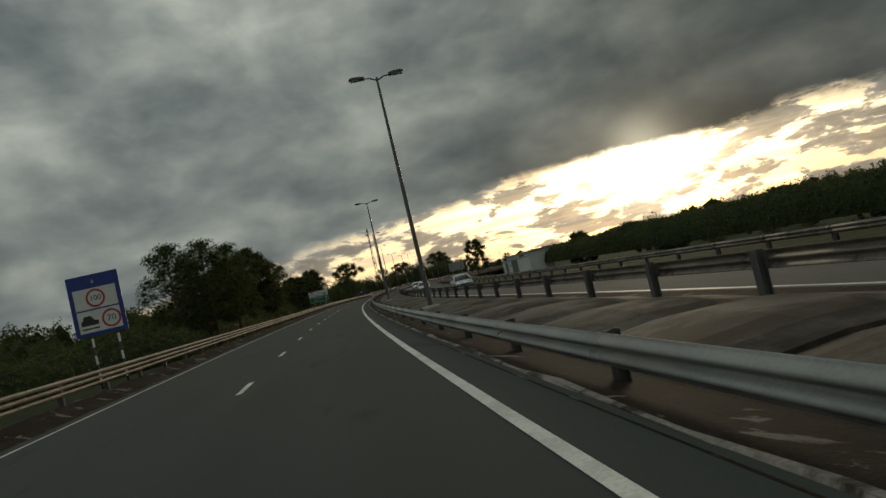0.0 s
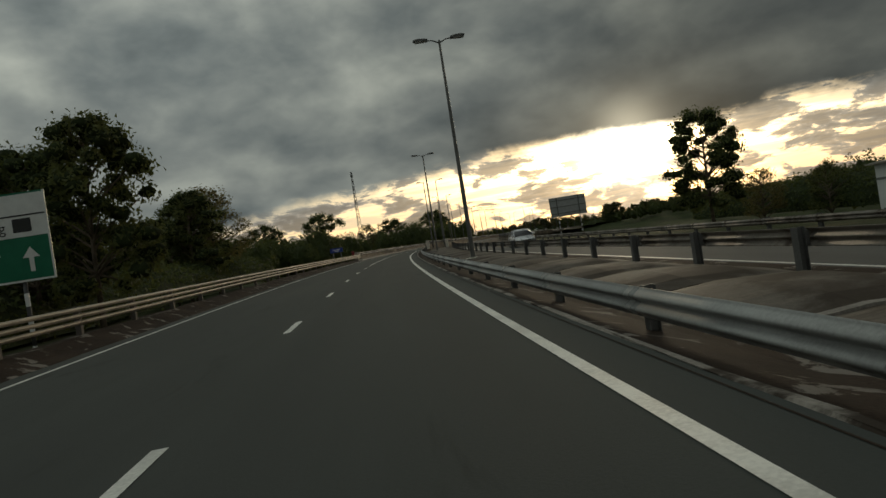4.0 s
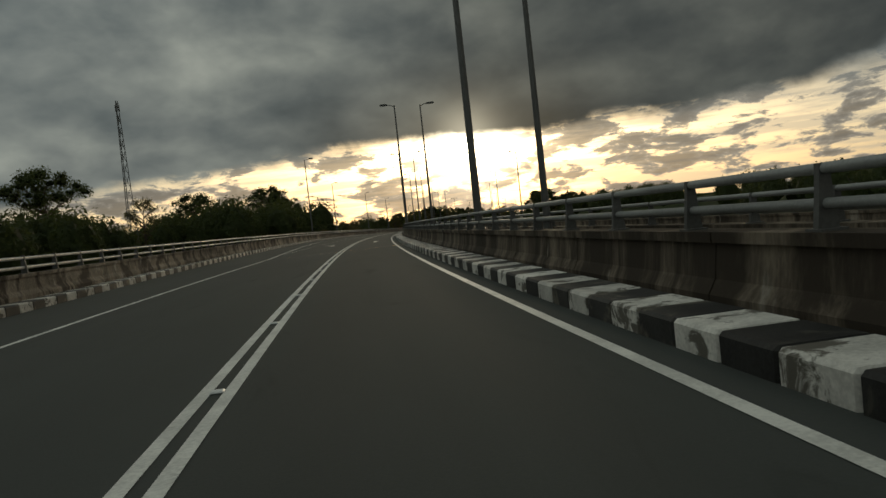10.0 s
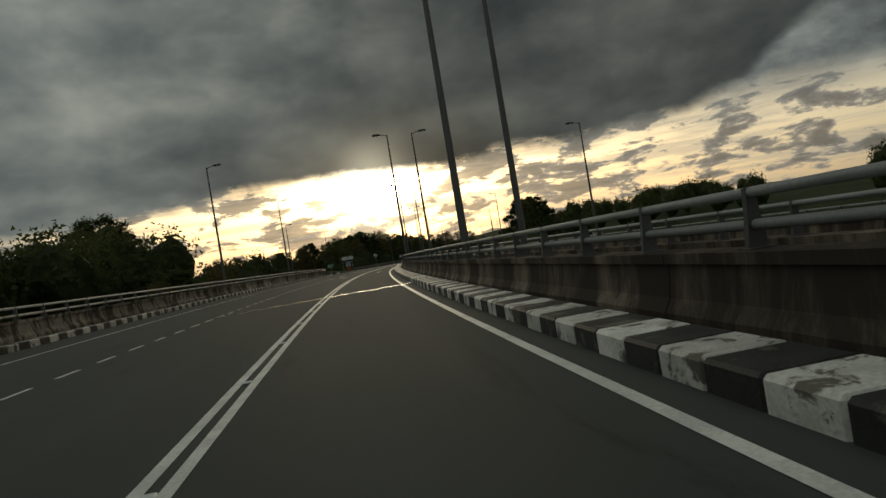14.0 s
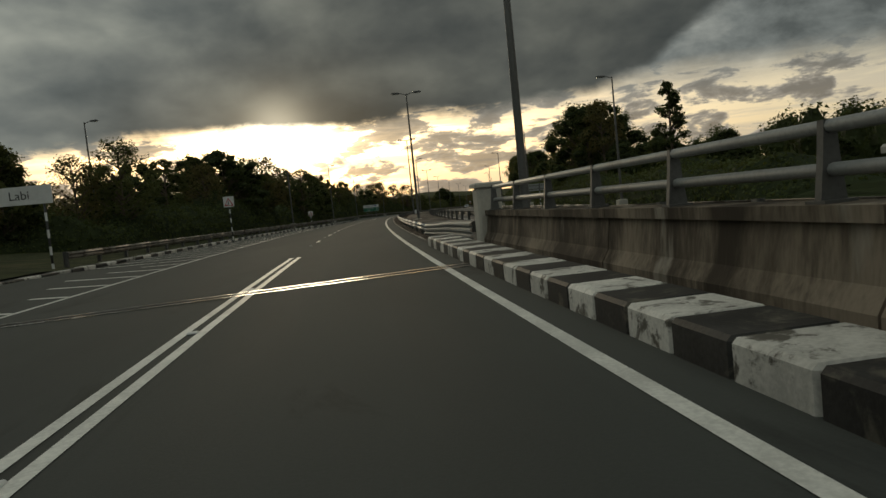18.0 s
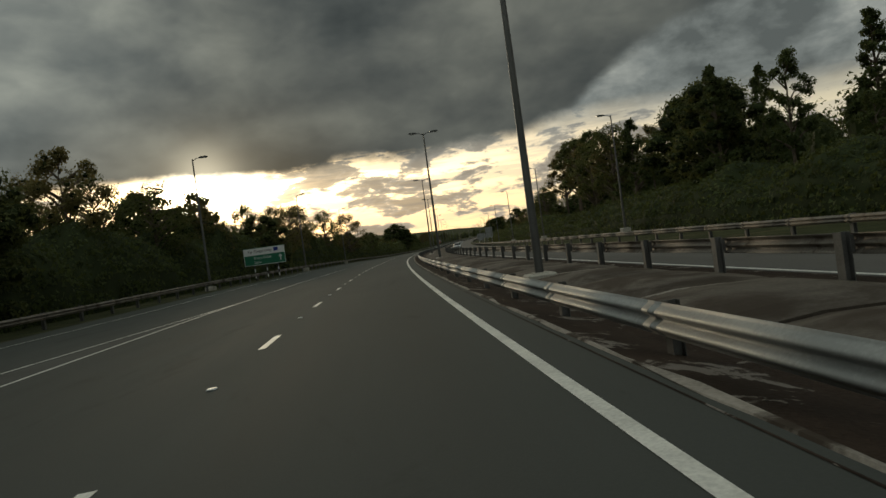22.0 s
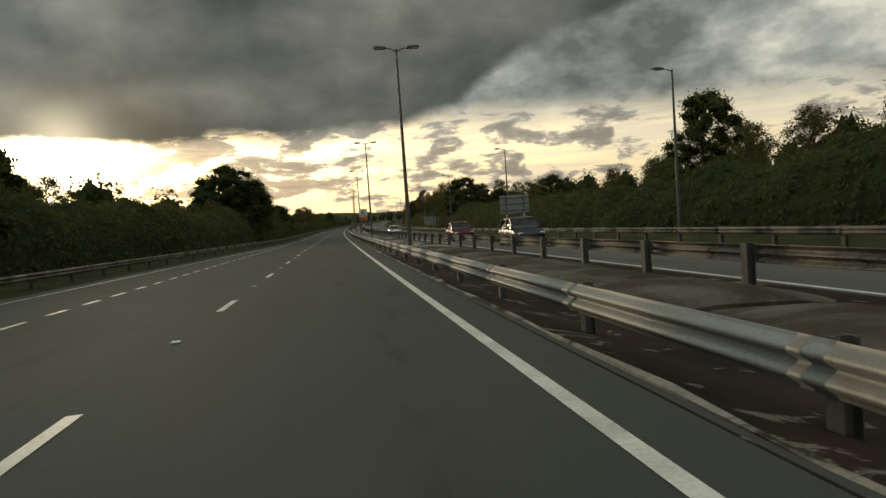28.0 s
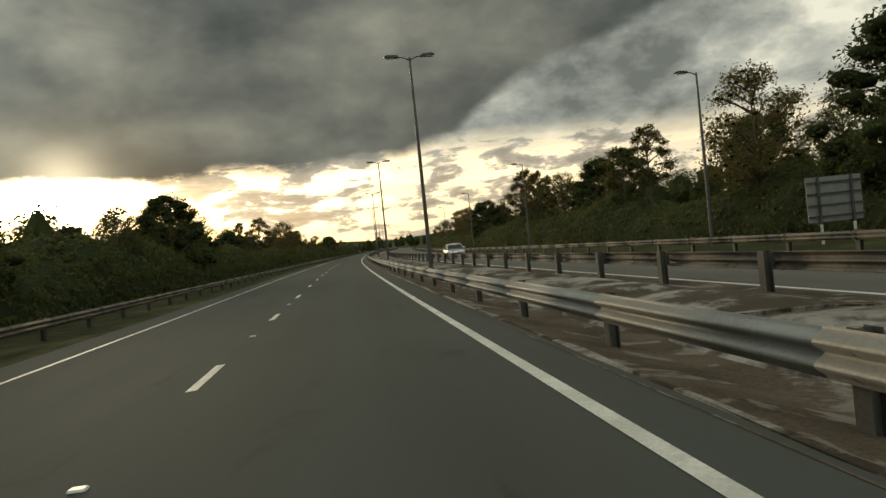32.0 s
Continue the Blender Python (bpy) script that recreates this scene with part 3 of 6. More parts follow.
def build_ground():
    fine = np.arange(-500.0, 1500.0, 16.0)
    far = np.array([1560, 1700, 1900, 2200, 2600, 3200, 4200.0])
    xs = np.concatenate([-(far[::-1] - 1000), fine, far])
    ys = xs + 150
    X, Y = np.meshgrid(xs, ys)
    Z = ground_height(X, Y)
    n, m = X.shape
    v = np.stack([X.ravel(), Y.ravel(), Z.ravel()], 1).tolist()
    f = [(i * m + j, i * m + j + 1, (i + 1) * m + j + 1, (i + 1) * m + j) for i in range(n - 1) for j in range(m - 1)]
    ob = new("ground", mesh("ground", v, f, GROUND, True))
    tagged(ob, "dark green scrub land stretching to a low wooded ridge", "ground", kind="structure")


build_ground()

# carriageways, verges, median ----------------------------------------------


def pavement_left(s):
    """Left edge of the asphalt."""
    if s < BL0 - 8:
        return 8.45
    if s < BL0:
        return lerp(s, [BL0 - 8, BL0], [8.45, 9.0])
    if s <= BL1:
        return left_kerb(s) + 0.1
    return lerp(s, [583, 590, 600, 612, 632, 644, 690, 705, 720, 735, 800, 860, 920, 970, 1010], [12.7, 20.0, 28.0, 33.0, 34.0, 13.6, 13.4, 10.5, 10.4, 16.2, 15.2, 14.8, 13.6, 11.2, 8.9])


def road_profile(s):
    w = pavement_left(s)
    bend = 7.9 if s < 620 else 9.4
    return [(w, left_up(s, w)), (min(w - 0.05, bend), 0.0), (3.3, 0.0), (0, 0), (-0.56, -0.012)]


road = strip("road", -150, 1500, road_profile, ROAD, label="dark grey asphalt carriageway with faint tyre stains", category="road")
strip("opposite_road", -150, 1500, lambda s: [(-5.95, right_z(-5.95)), (-10, right_z(-10)), (-14.6, right_z(-14.6))], ROAD_BACK, label="worn grey asphalt of the opposite carriageway", category="road")


def median_profile(s):
    return [(d, right_z(d) + 0.004) for d in (-0.46, -0.75, -0.95, -1.6, -2.2, -2.9, -3.6, -4.6, -5.4, -5.99)]


for a, b in ((-150, BR0), (BR1, 1500)):
    for a2, b2, soil in ((a, min(b, 950), EARTH), (950, b, EARTH_RED)):
        if b2 > a2:
            strip("median", a2, b2, median_profile, soil, step=3.0, label="brown earth median swale with pale patches", category="median")
    strip("concrete_edging", a, b, lambda s: [(-0.56, -0.04), (-0.57 - 0.03 * math.sin(s * 1.7), 0.0), (-0.63 - 0.05 * math.sin(s * 0.9) * math.sin(s * 2.3), -0.005), (-0.74, -0.10)], EDGE_CONCRETE, step=1.2, label="broken pale concrete edging beside the carriageway", category="edging")
    strip("verge_right", a, b, lambda s: [(-14.55, right_z(-14.55) - 0.02), (-16, right_z(-16)), (-20, right_z(-20)), (-27, right_z(-22) - 0.4)], GRASS, label="rough grass verge beyond the opposite carriageway", category="verge")
    bed = thing("median_paving", Matrix.Identity(4), "row of stained domed concrete slabs along the median", "paving", kind="structure")
    s = a + 2.0
    while s + 3.8 < b:
        tip = 0.025 * math.sin(s * 7.3)

        def mound(q):
            # barrel-shaped back: low at the joints, high between them
            u = 0.14 * (1 - abs((q - s - 1.9) / 1.9) ** 3) + tip
            return [(-1.80, -0.62), (-1.84, -0.48 + u * 0.6), (-2.3, -0.35 + u), (-3.4, -0.30 + u), (-4.5, -0.37 + u), (-5.3, -0.50 + u * 0.6), (-5.36, -0.7)]

        strip("slab", s + 0.03, s + 3.78, mound, SLAB_PALE if s > 950 else CONCRETE_SLAB, parent=bed, step=0.55, solid=True)
        if int(round((s - a) / 3.81)) % 2 == 0:
            strip("joint_rib", s - 0.10, s + 0.06, lambda q: [(-2.05, -0.60), (-2.1, -0.42 + tip), (-2.4, -0.325 + tip), (-3.4, -0.27 + tip), (-4.5, -0.34 + tip), (-5.25, -0.46 + tip), (-5.3, -0.66)], EDGE_CONCRETE, parent=bed, step=0.5, solid=True)
        s += 3.81
strip("earth_strip", -150, BL0 - 8, lambda s: [(9.95 + 0.15 * math.sin(s * 1.3), 0.30), (9.25, 0.33 + 0.04 * math.sin(s * 0.8)), (8.8, 0.12 + 0.03 * math.sin(s * 1.1)), (8.43 + 0.03 * math.sin(s * 2.1), 0.004)], EARTH, step=1.5, label="bare brown earth strip under the guard rail", category="verge")
strip("verge_left", -150, BL0 - 3, lambda s: [(16.0, -1.0), (11.0, 0.05), (9.85, 0.29), (9.3, 0.1)], GRASS, label="rough grass verge beside the shoulder", category="verge")
strip("verge_left", 612, 1500, lambda s: [(pavement_left(s) + 9, left_up(s, pavement_left(s)) + 0.35), (pavement_left(s) + 3.5, left_up(s, pavement_left(s)) + 0.12), (pavement_left(s) - 0.04, left_up(s, pavement_left(s)) - 0.01)], GRASS, label="rough grass verge beside the carriageway", category="verge")

# markings -------------------------------------------------------------------


def line(name, s0, s1, d, width=0.15, lift=0.006, step=4.0, label="white painted road line"):
    f = d if callable(d) else (lambda s: d)
    return strip(name, s0, s1, lambda s: [(f(s) + width / 2, left_up(s, f(s)) + lift), (f(s) - width / 2, left_up(s, f(s)) + lift)], PAINT, step=step, label=label, category="road marking")


def dashes(name, s0, s1, d, length, period, width=0.13, label="white painted lane dashes"):
    """A broken line: one thing, each dash a part."""
    f = d if callable(d) else (lambda s: d)
    top = thing(name, Matrix.Identity(4), label, "road marking", kind="structure")
    s = s0
    while s < s1:
        strip("dash", s, s + length, lambda q: [(f(q) + width / 2, left_up(q, f(q)) + 0.006), (f(q) - width / 2, left_up(q, f(q)) + 0.006)], PAINT, parent=top, step=2.0)
        s += period


line("edge_line_right", -140, 1500, 0.045, 0.12, label="solid white edge line beside the median")
strip("edge_line_opposite", -140, 1500, lambda s: [(-6.14, right_z(-6.14) + 0.006), (-6.30, right_z(-6.3) + 0.006)], PAINT, label="worn white edge line of the opposite carriageway", category="road marking")
line("edge_line_left", -140, 560, left_line, 0.13, label="solid white edge line beside the shoulder")
line("edge_line_left", 548, 806, lambda s: lerp(s, [548, 600, 640, 700, 735, 806], [7.72, 7.7, 8.2, 9.1, 8.75, 9.0]), 0.13, label="solid white edge line round the gore")
line("edge_line_left", 738, 1500, left_line, 0.13, label="solid white outer edge line of the merging lane")
line("gore_line", 722, 757, lambda s: lerp(s, [722, 740, 757], [11.6, 10.2, 8.95]), 0.13, label="solid white line closing the painted gore")
strip("gore_patch", 724, 755, lambda s: [(lerp(s, [722, 740, 757], [11.4, 10.0, 8.85]), 0.004 + left_up(s, lerp(s, [722, 740, 757], [11.4, 10.0, 8.85]))), (8.78, 0.004)], ASPHALT, label="darker tarred wedge of the painted gore", category="road patch")
dashes("lane_dashes", 73.2 - 8.75 * 24, 180, 3.26, 1.9, 8.75)
line("lane_line", 184, 262, 3.26, 0.115, label="solid white lane line before the bridge")
line("double_line_left", 262, 612, 3.40, 0.115, label="solid white double centre line")
line("double_line_right", 262, 612, 3.18, 0.115, label="solid white double centre line")
dashes("lane_dashes", 622.5, 1480, 3.40, 1.9, 8.6)
dashes("turn_lane_dashes", 378.0, 546, lambda s: lerp(s, [378, 400, 572], [7.7, 7.85, 7.7]), 1.1, 2.15, 0.12, "short white dashes of the turning lane")
dashes("merge_lane_dashes", 798.0, 1008, lambda s: lerp(s, [798, 860, 905, 940, 1008], [9.2, 8.5, 7.65, 7.45, 6.95]), 1.1, 2.15, 0.13, "short white dashes of the merging lane")

# road studs
STUD = mesh("road_stud", *box(-0.06, -0.05, 0.0, 0.06, 0.05, 0.018, 0.012), SIGN_WHITE)
for name, s0, s1, gap, d in (("centre_line_studs", 263.4, 610, 4.2, 3.29), ("lane_studs", 619.2, 1085, 8.6, 3.40)):
    row = thing(name, Matrix.Identity(4), "row of small white reflective road studs", "road studs", kind="structure")
    for k in range(int((s1 - s0) / gap)):
        child("road_stud", STUD, row, at(s0 + gap * k, d, 0.006))

# guard rails ----------------------------------------------------------------
SPAN = 3.81


def wave_profile(h=0.31, depth=0.08, t=0.004):
    """Cross-section of a corrugated beam, facing -x."""
    a = [(0, 0.0)] + [(-depth * (0.5 - 0.5 * math.cos(4 * math.pi * k / 16)) ** 0.7, 0.015 + (h - 0.03) * k / 16) for k in range(17)] + [(0, h)]
    return a + [(x + t, z) for x, z in reversed(a)]


TALL_WAVE = [(0, 0.0), (0, 0.03), (-0.085, 0.07), (-0.085, 0.11), (-0.01, 0.145), (-0.01, 0.165), (-0.085, 0.20), (-0.085, 0.25), (-0.01, 0.285), (-0.01, 0.305), (-0.085, 0.34), (-0.085, 0.38), (0, 0.42), (0, 0.46)]
BEAM_THREE = mesh("three_ridge_beam", *extruded([(x, z - 0.15) for x, z in TALL_WAVE] + [(x + 0.004, z - 0.15) for x, z in reversed(TALL_WAVE)], -SPAN / 2 - 0.15, SPAN / 2 + 0.15), STEEL)
BEAM_BACK = mesh("back_beam", *extruded(wave_profile(), -SPAN / 2 - 0.15, SPAN / 2 + 0.15), STEEL_SHADED, True)
BEAM = mesh("beam", *extruded(wave_profile(), -SPAN / 2 - 0.15, SPAN / 2 + 0.15), STEEL, True)
POST = mesh("post", *joined(box(0.09, -0.07, -0.9, 0.10, 0.07, 0.30), box(0.10, -0.004, -0.9, 0.20, 0.004, 0.30), box(0.20, -0.07, -0.9, 0.21, 0.07, 0.30), box(0.004, -0.06, 0.03, 0.09, 0.06, 0.28)), STEEL_POST)
POST_BLOCK = mesh("post_with_spacer", *joined(box(0.075, -0.09, -0.9, 0.09, 0.09, 0.34), box(0.09, -0.006, -0.9, 0.21, 0.006, 0.34), box(0.21, -0.09, -0.9, 0.225, 0.09, 0.34), box(0.004, -0.06, 0.03, 0.075, 0.06, 0.28)), STEEL_POST)


def guard_rail(name, s0, s1, d, z, facing=1, label="", group="guard rails", spacers=True, three=None, dense=None):
    """A run of corrugated beams on steel posts; z(s) is the foot of the beam; facing 1 looks to the left (+d)."""
    fd = d if callable(d) else (lambda s: d)
    fz = z if callable(z) else (lambda s: z)
    top = thing(name, at(s0, fd(s0), fz(s0)), label, "guard rail", group)
    inv = top.matrix_basis.inverted()
    n = int((s1 - s0) / SPAN)
    turn = 0 if facing > 0 else 180
    for i in range(n):
        a, b = s0 + i * SPAN, s0 + (i + 1) * SPAN
        pa, pb = P(a, fd(a), fz(a)), P(b, fd(b), fz(b))
        y = (pb - pa).normalized() * (1 if facing > 0 else -1)
        x = y.cross(Vector((0, 0, 1))).normalized()
        m = Matrix((x, y, x.cross(y))).transposed().to_4x4()
        m.translation = (pa + pb) / 2
        tall_here = three and three[0] <= a < three[1]
        child("beam", BEAM_THREE if tall_here else BEAM if spacers else BEAM_BACK, top, inv @ m)
        for k in ((0.0, 0.5) if dense and dense[0] <= a < dense[1] else (0.0,)):
            q = a + k * SPAN
            child("post", POST if spacers else POST_BLOCK, top, inv @ at(q, fd(q), fz(q), turn))
    return top


NEAR_D = -1.12


def near_z(s):
    """Foot of the near beam: it dips with the swale and climbs to the parapet ends."""
    return lerp(s, [-140, 0, 234, 243, 609, 618, 900, 960, 1400], [-0.01, -0.01, -0.01, 0.30, 0.30, 0.02, 0.0, 0.11, 0.13])


def back_z(s):
    """Foot of the rail beside the opposite carriageway: a little higher next to the bridge."""
    return lerp(s, [-140, 215, 238, 606, 628, 1480], [-0.07, -0.07, 0.15, 0.15, -0.07, -0.07])


guard_rail("guard_rail", -140, BR0 - 1, NEAR_D, near_z, 1, "grey galvanised guard rail along the median swale", three=(BR0 - 12, BR0))
guard_rail("guard_rail", BR1 + 1, 1480, NEAR_D, near_z, 1, "grey galvanised guard rail along the median swale", three=(BR1, BR1 + 9))
guard_rail("guard_rail", -140, BR0 + 2.5, -5.55, back_z, -1, "galvanised guard rail seen from its post side", spacers=False, dense=(BR0 - 32, BR0 + 3))
guard_rail("guard_rail", BR1 - 7, 1480, -5.55, back_z, -1, "galvanised guard rail seen from its post side", spacers=False)
guard_rail("guard_rail", -140, 220, -15.6, right_z(-15.6) + 0.42, 1, "galvanised guard rail on the far verge", spacers=False)
guard_rail("guard_rail", 640, 1480, -15.6, right_z(-15.6) + 0.42, 1, "galvanised guard rail on the far verge", spacers=False)


def three_bar_rail(s0, s1, d, z):
    """Three cream bars one above the other on dark posts."""
    top = thing("guard_rail", at(s0, d, z), "cream three-bar guard rail beside the shoulder", "guard rail", "guard rails")
    inv = top.matrix_basis.inverted()
    bar = [(0.0, 0.0), (-0.045, 0.025), (-0.06, 0.055), (-0.045, 0.085), (0.0, 0.11), (0.03, 0.09), (0.03, 0.02)]
    s = s0
    while s + 1 < s1:
        e = min(s + 7.62, s1)
        for k in range(3):
            ob = strip("rail", s, e, lambda q: [(d + x, z + 0.17 * k + h) for x, h in bar], RAIL_CREAM, parent=top, step=3.81, solid=True)
            ob.matrix_parent_inverse = inv
        for q in (s, s + 3.81):
            child("post", POST_DARK, top, inv @ at(q, d + 0.1, z))
        s = e
    return top


POST_DARK = mesh("dark_post", *box(-0.07, -0.08, -0.9, 0.07, 0.08, 0.47, 0.01), RUST_POST)
three_bar_rail(-140, BL0 - 1, 9.3, 0.60)
guard_rail("guard_rail", 630, 1440, left_rail, lambda s: left_up(s, left_rail(s)) + 0.42, -1, "galvanised guard rail beside the verge", spacers=False)

guard_rail("guard_rail", 622.5, 722, lambda s: lerp(s, [622, 640, 690, 705, 724], [13.75, 14.2, 13.9, 11.0, 10.9]), 0.62, -1, "galvanised guard rail on the kerbed island's edge", spacers=False)
# bridge ---------------------------------------------------------------------


def parapet(name, s0, s1, d, z, face, label, rails=(0.20, 0.46), group="bridge parapets", mat=None, rail_mat=None):
    """Concrete parapet of cast panels with a coping, steel rails on short posts; face is +1 when its road side looks to +d."""
    fd = d if callable(d) else (lambda s: d)
    fz = z if callable(z) else (lambda s: z)
    top = thing(name, at(s0, fd(s0), fz(s0)), label, "bridge parapet", group)
    inv = top.matrix_basis.inverted()
    h, k = 0.80, -face
    panel = 4.0
    s = s0
    while s < s1 - 0.5:
        e = min(s + panel, s1)
        ob = strip("panel", s + 0.012, e - 0.012, lambda q: [(fd(q), fz(q) - 0.5), (fd(q), fz(q) + 0.22), (fd(q) + k * 0.08, fz(q) + 0.36), (fd(q) + k * 0.12, fz(q) + h - 0.1), (fd(q) + k * 0.07, fz(q) + h - 0.1), (fd(q) + k * 0.07, fz(q) + h), (fd(q) + k * 0.40, fz(q) + h), (fd(q) + k * 0.40, fz(q) - 0.5)], mat or CONCRETE, parent=top, step=4.0, solid=True)
        ob.matrix_parent_inverse = inv
        s = e
    for zr in rails:
        ob = rail_tube("rail", s0 + 0.5, s1 - 0.5, lambda q: fd(q) + k * 0.22, lambda q: fz(q) + h + zr, 0.043, 8, rail_mat or STEEL)
        ob.parent = top
        ob.matrix_parent_inverse = inv
    s = s0 + 0.6
    while s < s1:
        child("rail_post", RAIL_POST, top, inv @ at(s, fd(s) + k * 0.22, fz(s) + h))
        s += 2.0
    for q in ((s0 - 0.25, s1 + 0.25) if face > 0 or mat is None else (s0 - 0.25,)):
        child("end_block", END_BLOCK, top, inv @ at(q, fd(q) + k * 0.2, fz(q)), "pale painted concrete end block")
    return top


def rail_tube(name, s0, s1, d, z, r, n=8, mat=None):
    count = int((s1 - s0) / 4)
    ss = [s0 + (s1 - s0) * i / count for i in range(count + 1)]
    return new(name, mesh(name, *tube([P(s, d(s), z(s)) for s in ss], [r] * len(ss), n), mat or STEEL, True))


RAIL_POST = mesh("rail_post", *joined(extruded([(-0.09, 0.0), (0.09, 0.0), (0.055, 0.3), (0.04, 0.50), (-0.04, 0.50), (-0.055, 0.3)], -0.03, 0.03), box(-0.11, -0.09, 0, 0.11, 0.09, 0.02)), STEEL_POST)
END_BLOCK = mesh("end_block", *joined(box(-0.26, -0.3, -0.4, 0.26, 0.3, 1.28, 0.05), box(-0.31, -0.35, 1.282, 0.31, 0.35, 1.38, 0.03)), CONCRETE_PALE)


def deck(name, s0, s1, d0, d1, zt, label):
    f0 = d0 if callable(d0) else (lambda s: d0)
    strip(name, s0, s1, lambda s: [(f0(s), zt(f0(s), s)), (min(7.9, (f0(s) + d1) / 2 if f0(s) < 0 else 7.9), zt(min(7.9, (f0(s) + d1) / 2 if f0(s) < 0 else 7.9), s)), (d1, zt(d1, s)), (d1, zt(d1, s) - 0.9), (d1 + 1.2, zt(d1, s) - 1.5), (f0(s) - 1.2, zt(d1, s) - 1.5), (f0(s), zt(f0(s), s) - 0.9)], CONCRETE, solid=True, label=label, category="bridge deck")


deck("bridge_deck", BR0 - 6, BR1 + 2, lambda s: lerp(s, [BL0, 350, 430, 560, 584, 590, 612], [10.0, 11.0, 13.2, 13.8, 13.7, 21.0, 34.0]), -1.95, lambda d, s: -0.05 + left_up(s, d), "stained concrete bridge deck under the carriageway")
deck("bridge_deck", BR0 - 6, BR1 + 2, -4.2, -16.4, lambda d, s: right_z(max(d, -14)) - 0.02 if d < -5 else right_z(-6) + 0.02, "stained concrete bridge deck of the opposite carriageway")
PIER = mesh("pier", *joined(tube([(0, 0, -9), (0, 0, -1.6)], [0.9, 0.9], 14), box(-6, -0.9, -2.4, 6, 0.9, -1.45, 0.1)), CONCRETE)
for s in (300, 345, 390, 435, 480, 525, 570):
    for d in (4.5, -10.5):
        tagged(copy_me := new("bridge_pier", PIER), "round concrete bridge pier with a crosshead", "bridge pier", "bridge piers", "structure")
        copy_me.matrix_basis = at(s, d, left_up(s, 8) if d > 0 else -0.7)

parapet("parapet", BR0, BR1, -1.18, 0.0, 1, "stained concrete parapet with two steel rails")
parapet("parapet", BR0 + 2, BR1 - 8, -4.75, -0.25, -1, "stained concrete parapet of the opposite carriageway")
parapet("parapet", BL0, BL1, lambda s: left_kerb(s) + 0.5, lambda s: left_up(s, left_kerb(s)) + 0.12, -1, "weathered brown concrete parapet with two steel rails", (0.16, 0.42), mat=CONCRETE_BROWN, rail_mat=RAIL_SKYLIT)
parapet("parapet", BR0 - 6, BR1 - 30, -15.6, right_z(-15) + 0.15, 1, "weathered concrete parapet on the far side of the opposite carriageway")

KERB_A = mesh("kerb_block", *box(-0.55, -0.49, -0.15, 0.12, 0.49, 0.22, 0.03), KERB_WHITE)
KERB_B = mesh("kerb_block_black", *box(-0.55, -0.49, -0.15, 0.12, 0.49, 0.22, 0.03), KERB_BLACK)


def kerb(name, s0, s1, d, z, face, label, length=1.0, slant=0.0):
    """Kerb of blocks painted black and white in turn."""
    fd = d if callable(d) else (lambda s: d)
    fz = z if callable(z) else (lambda s: z)
    top = thing(name, at(s0, fd(s0), fz(s0)), label, "kerb", "painted kerbs", "structure")
    inv = top.matrix_basis.inverted()
    i, s = 0, s0
    while s < s1:
        bend = math.degrees(math.atan((fd(s + 0.5) - fd(s - 0.5)) / 1.0))
        m = at(s, fd(s), fz(s), (180 if face > 0 else 0) + bend)
        child("kerb_block", (KERB_A, KERB_B)[i % 2], top, inv @ m @ Matrix.Diagonal((1, length / math.cos(radians(bend)), 1, 1)))
        s += length
        i += 1
    return top


for a, b in ((BR0 + 1, 369.6), (370.0, 489.8), (490.2, BR1 + 4)):
    kerb("kerb", a, b, -0.49, 0.0, 1, "black and white painted kerb at the parapet's foot", 0.67)
kerb("kerb", BL0 + 1, BL1, left_kerb, lambda s: left_up(s, left_kerb(s)), -1, "black and white painted kerb at the parapet's foot", 0.7)


def island_near(s):
    """Kerb line of the grass island beside the carriageway."""
    return lerp(s, [606, 609, 640, 690, 705, 724], [14.2, 12.9, 13.4, 13.4, 10.6, 10.5])


def island_far(s):
    """Kerb line of the grass island beside the slip road."""
    return lerp(s, [606, 608, 612, 618, 624, 644], [14.6, 18.3, 21.5, 26.5, 31.0, 38.0])


kerb("kerb", 606.3, 640, island_far, lambda s: 0.02 + left_up(s, island_far(s)), 1, "black and white painted kerb round the grass island", 0.36)
def island_crown(s):
    """Middle line of the grass island, where it swells: offset and height."""
    far, near = island_far(s), island_near(s)
    d = near + (far - near) * 0.6
    return d, 0.16 + left_up(s, d) + min(0.9, 0.08 * (far - near))


strip("grass_island", 607, 643, lambda s: [(island_far(s) - 0.3, 0.16 + left_up(s, island_far(s))), island_crown(s), (island_near(s) + 0.3, 0.16 + left_up(s, island_near(s)))], GRASS, step=2.0, label="rough brown-green grass on the kerbed traffic island", category="verge")
kerb("kerb", 607, 724, island_near, lambda s: 0.02, -1, "black and white painted kerb round the grass island", 1.3)

kerb("kerb", 632, 668, -14.9, right_z(-14.9), 1, "black and white painted kerb beyond the opposite carriageway", 1.0)

# lamps ----------------------------------------------------------------------


def pole_mesh(h):
    return mesh("pole", *tube([(0, 0, -0.3), (0, 0, h * 0.5), (0, 0, h)], [0.125, 0.095, 0.055], 12, False), POLE, True)


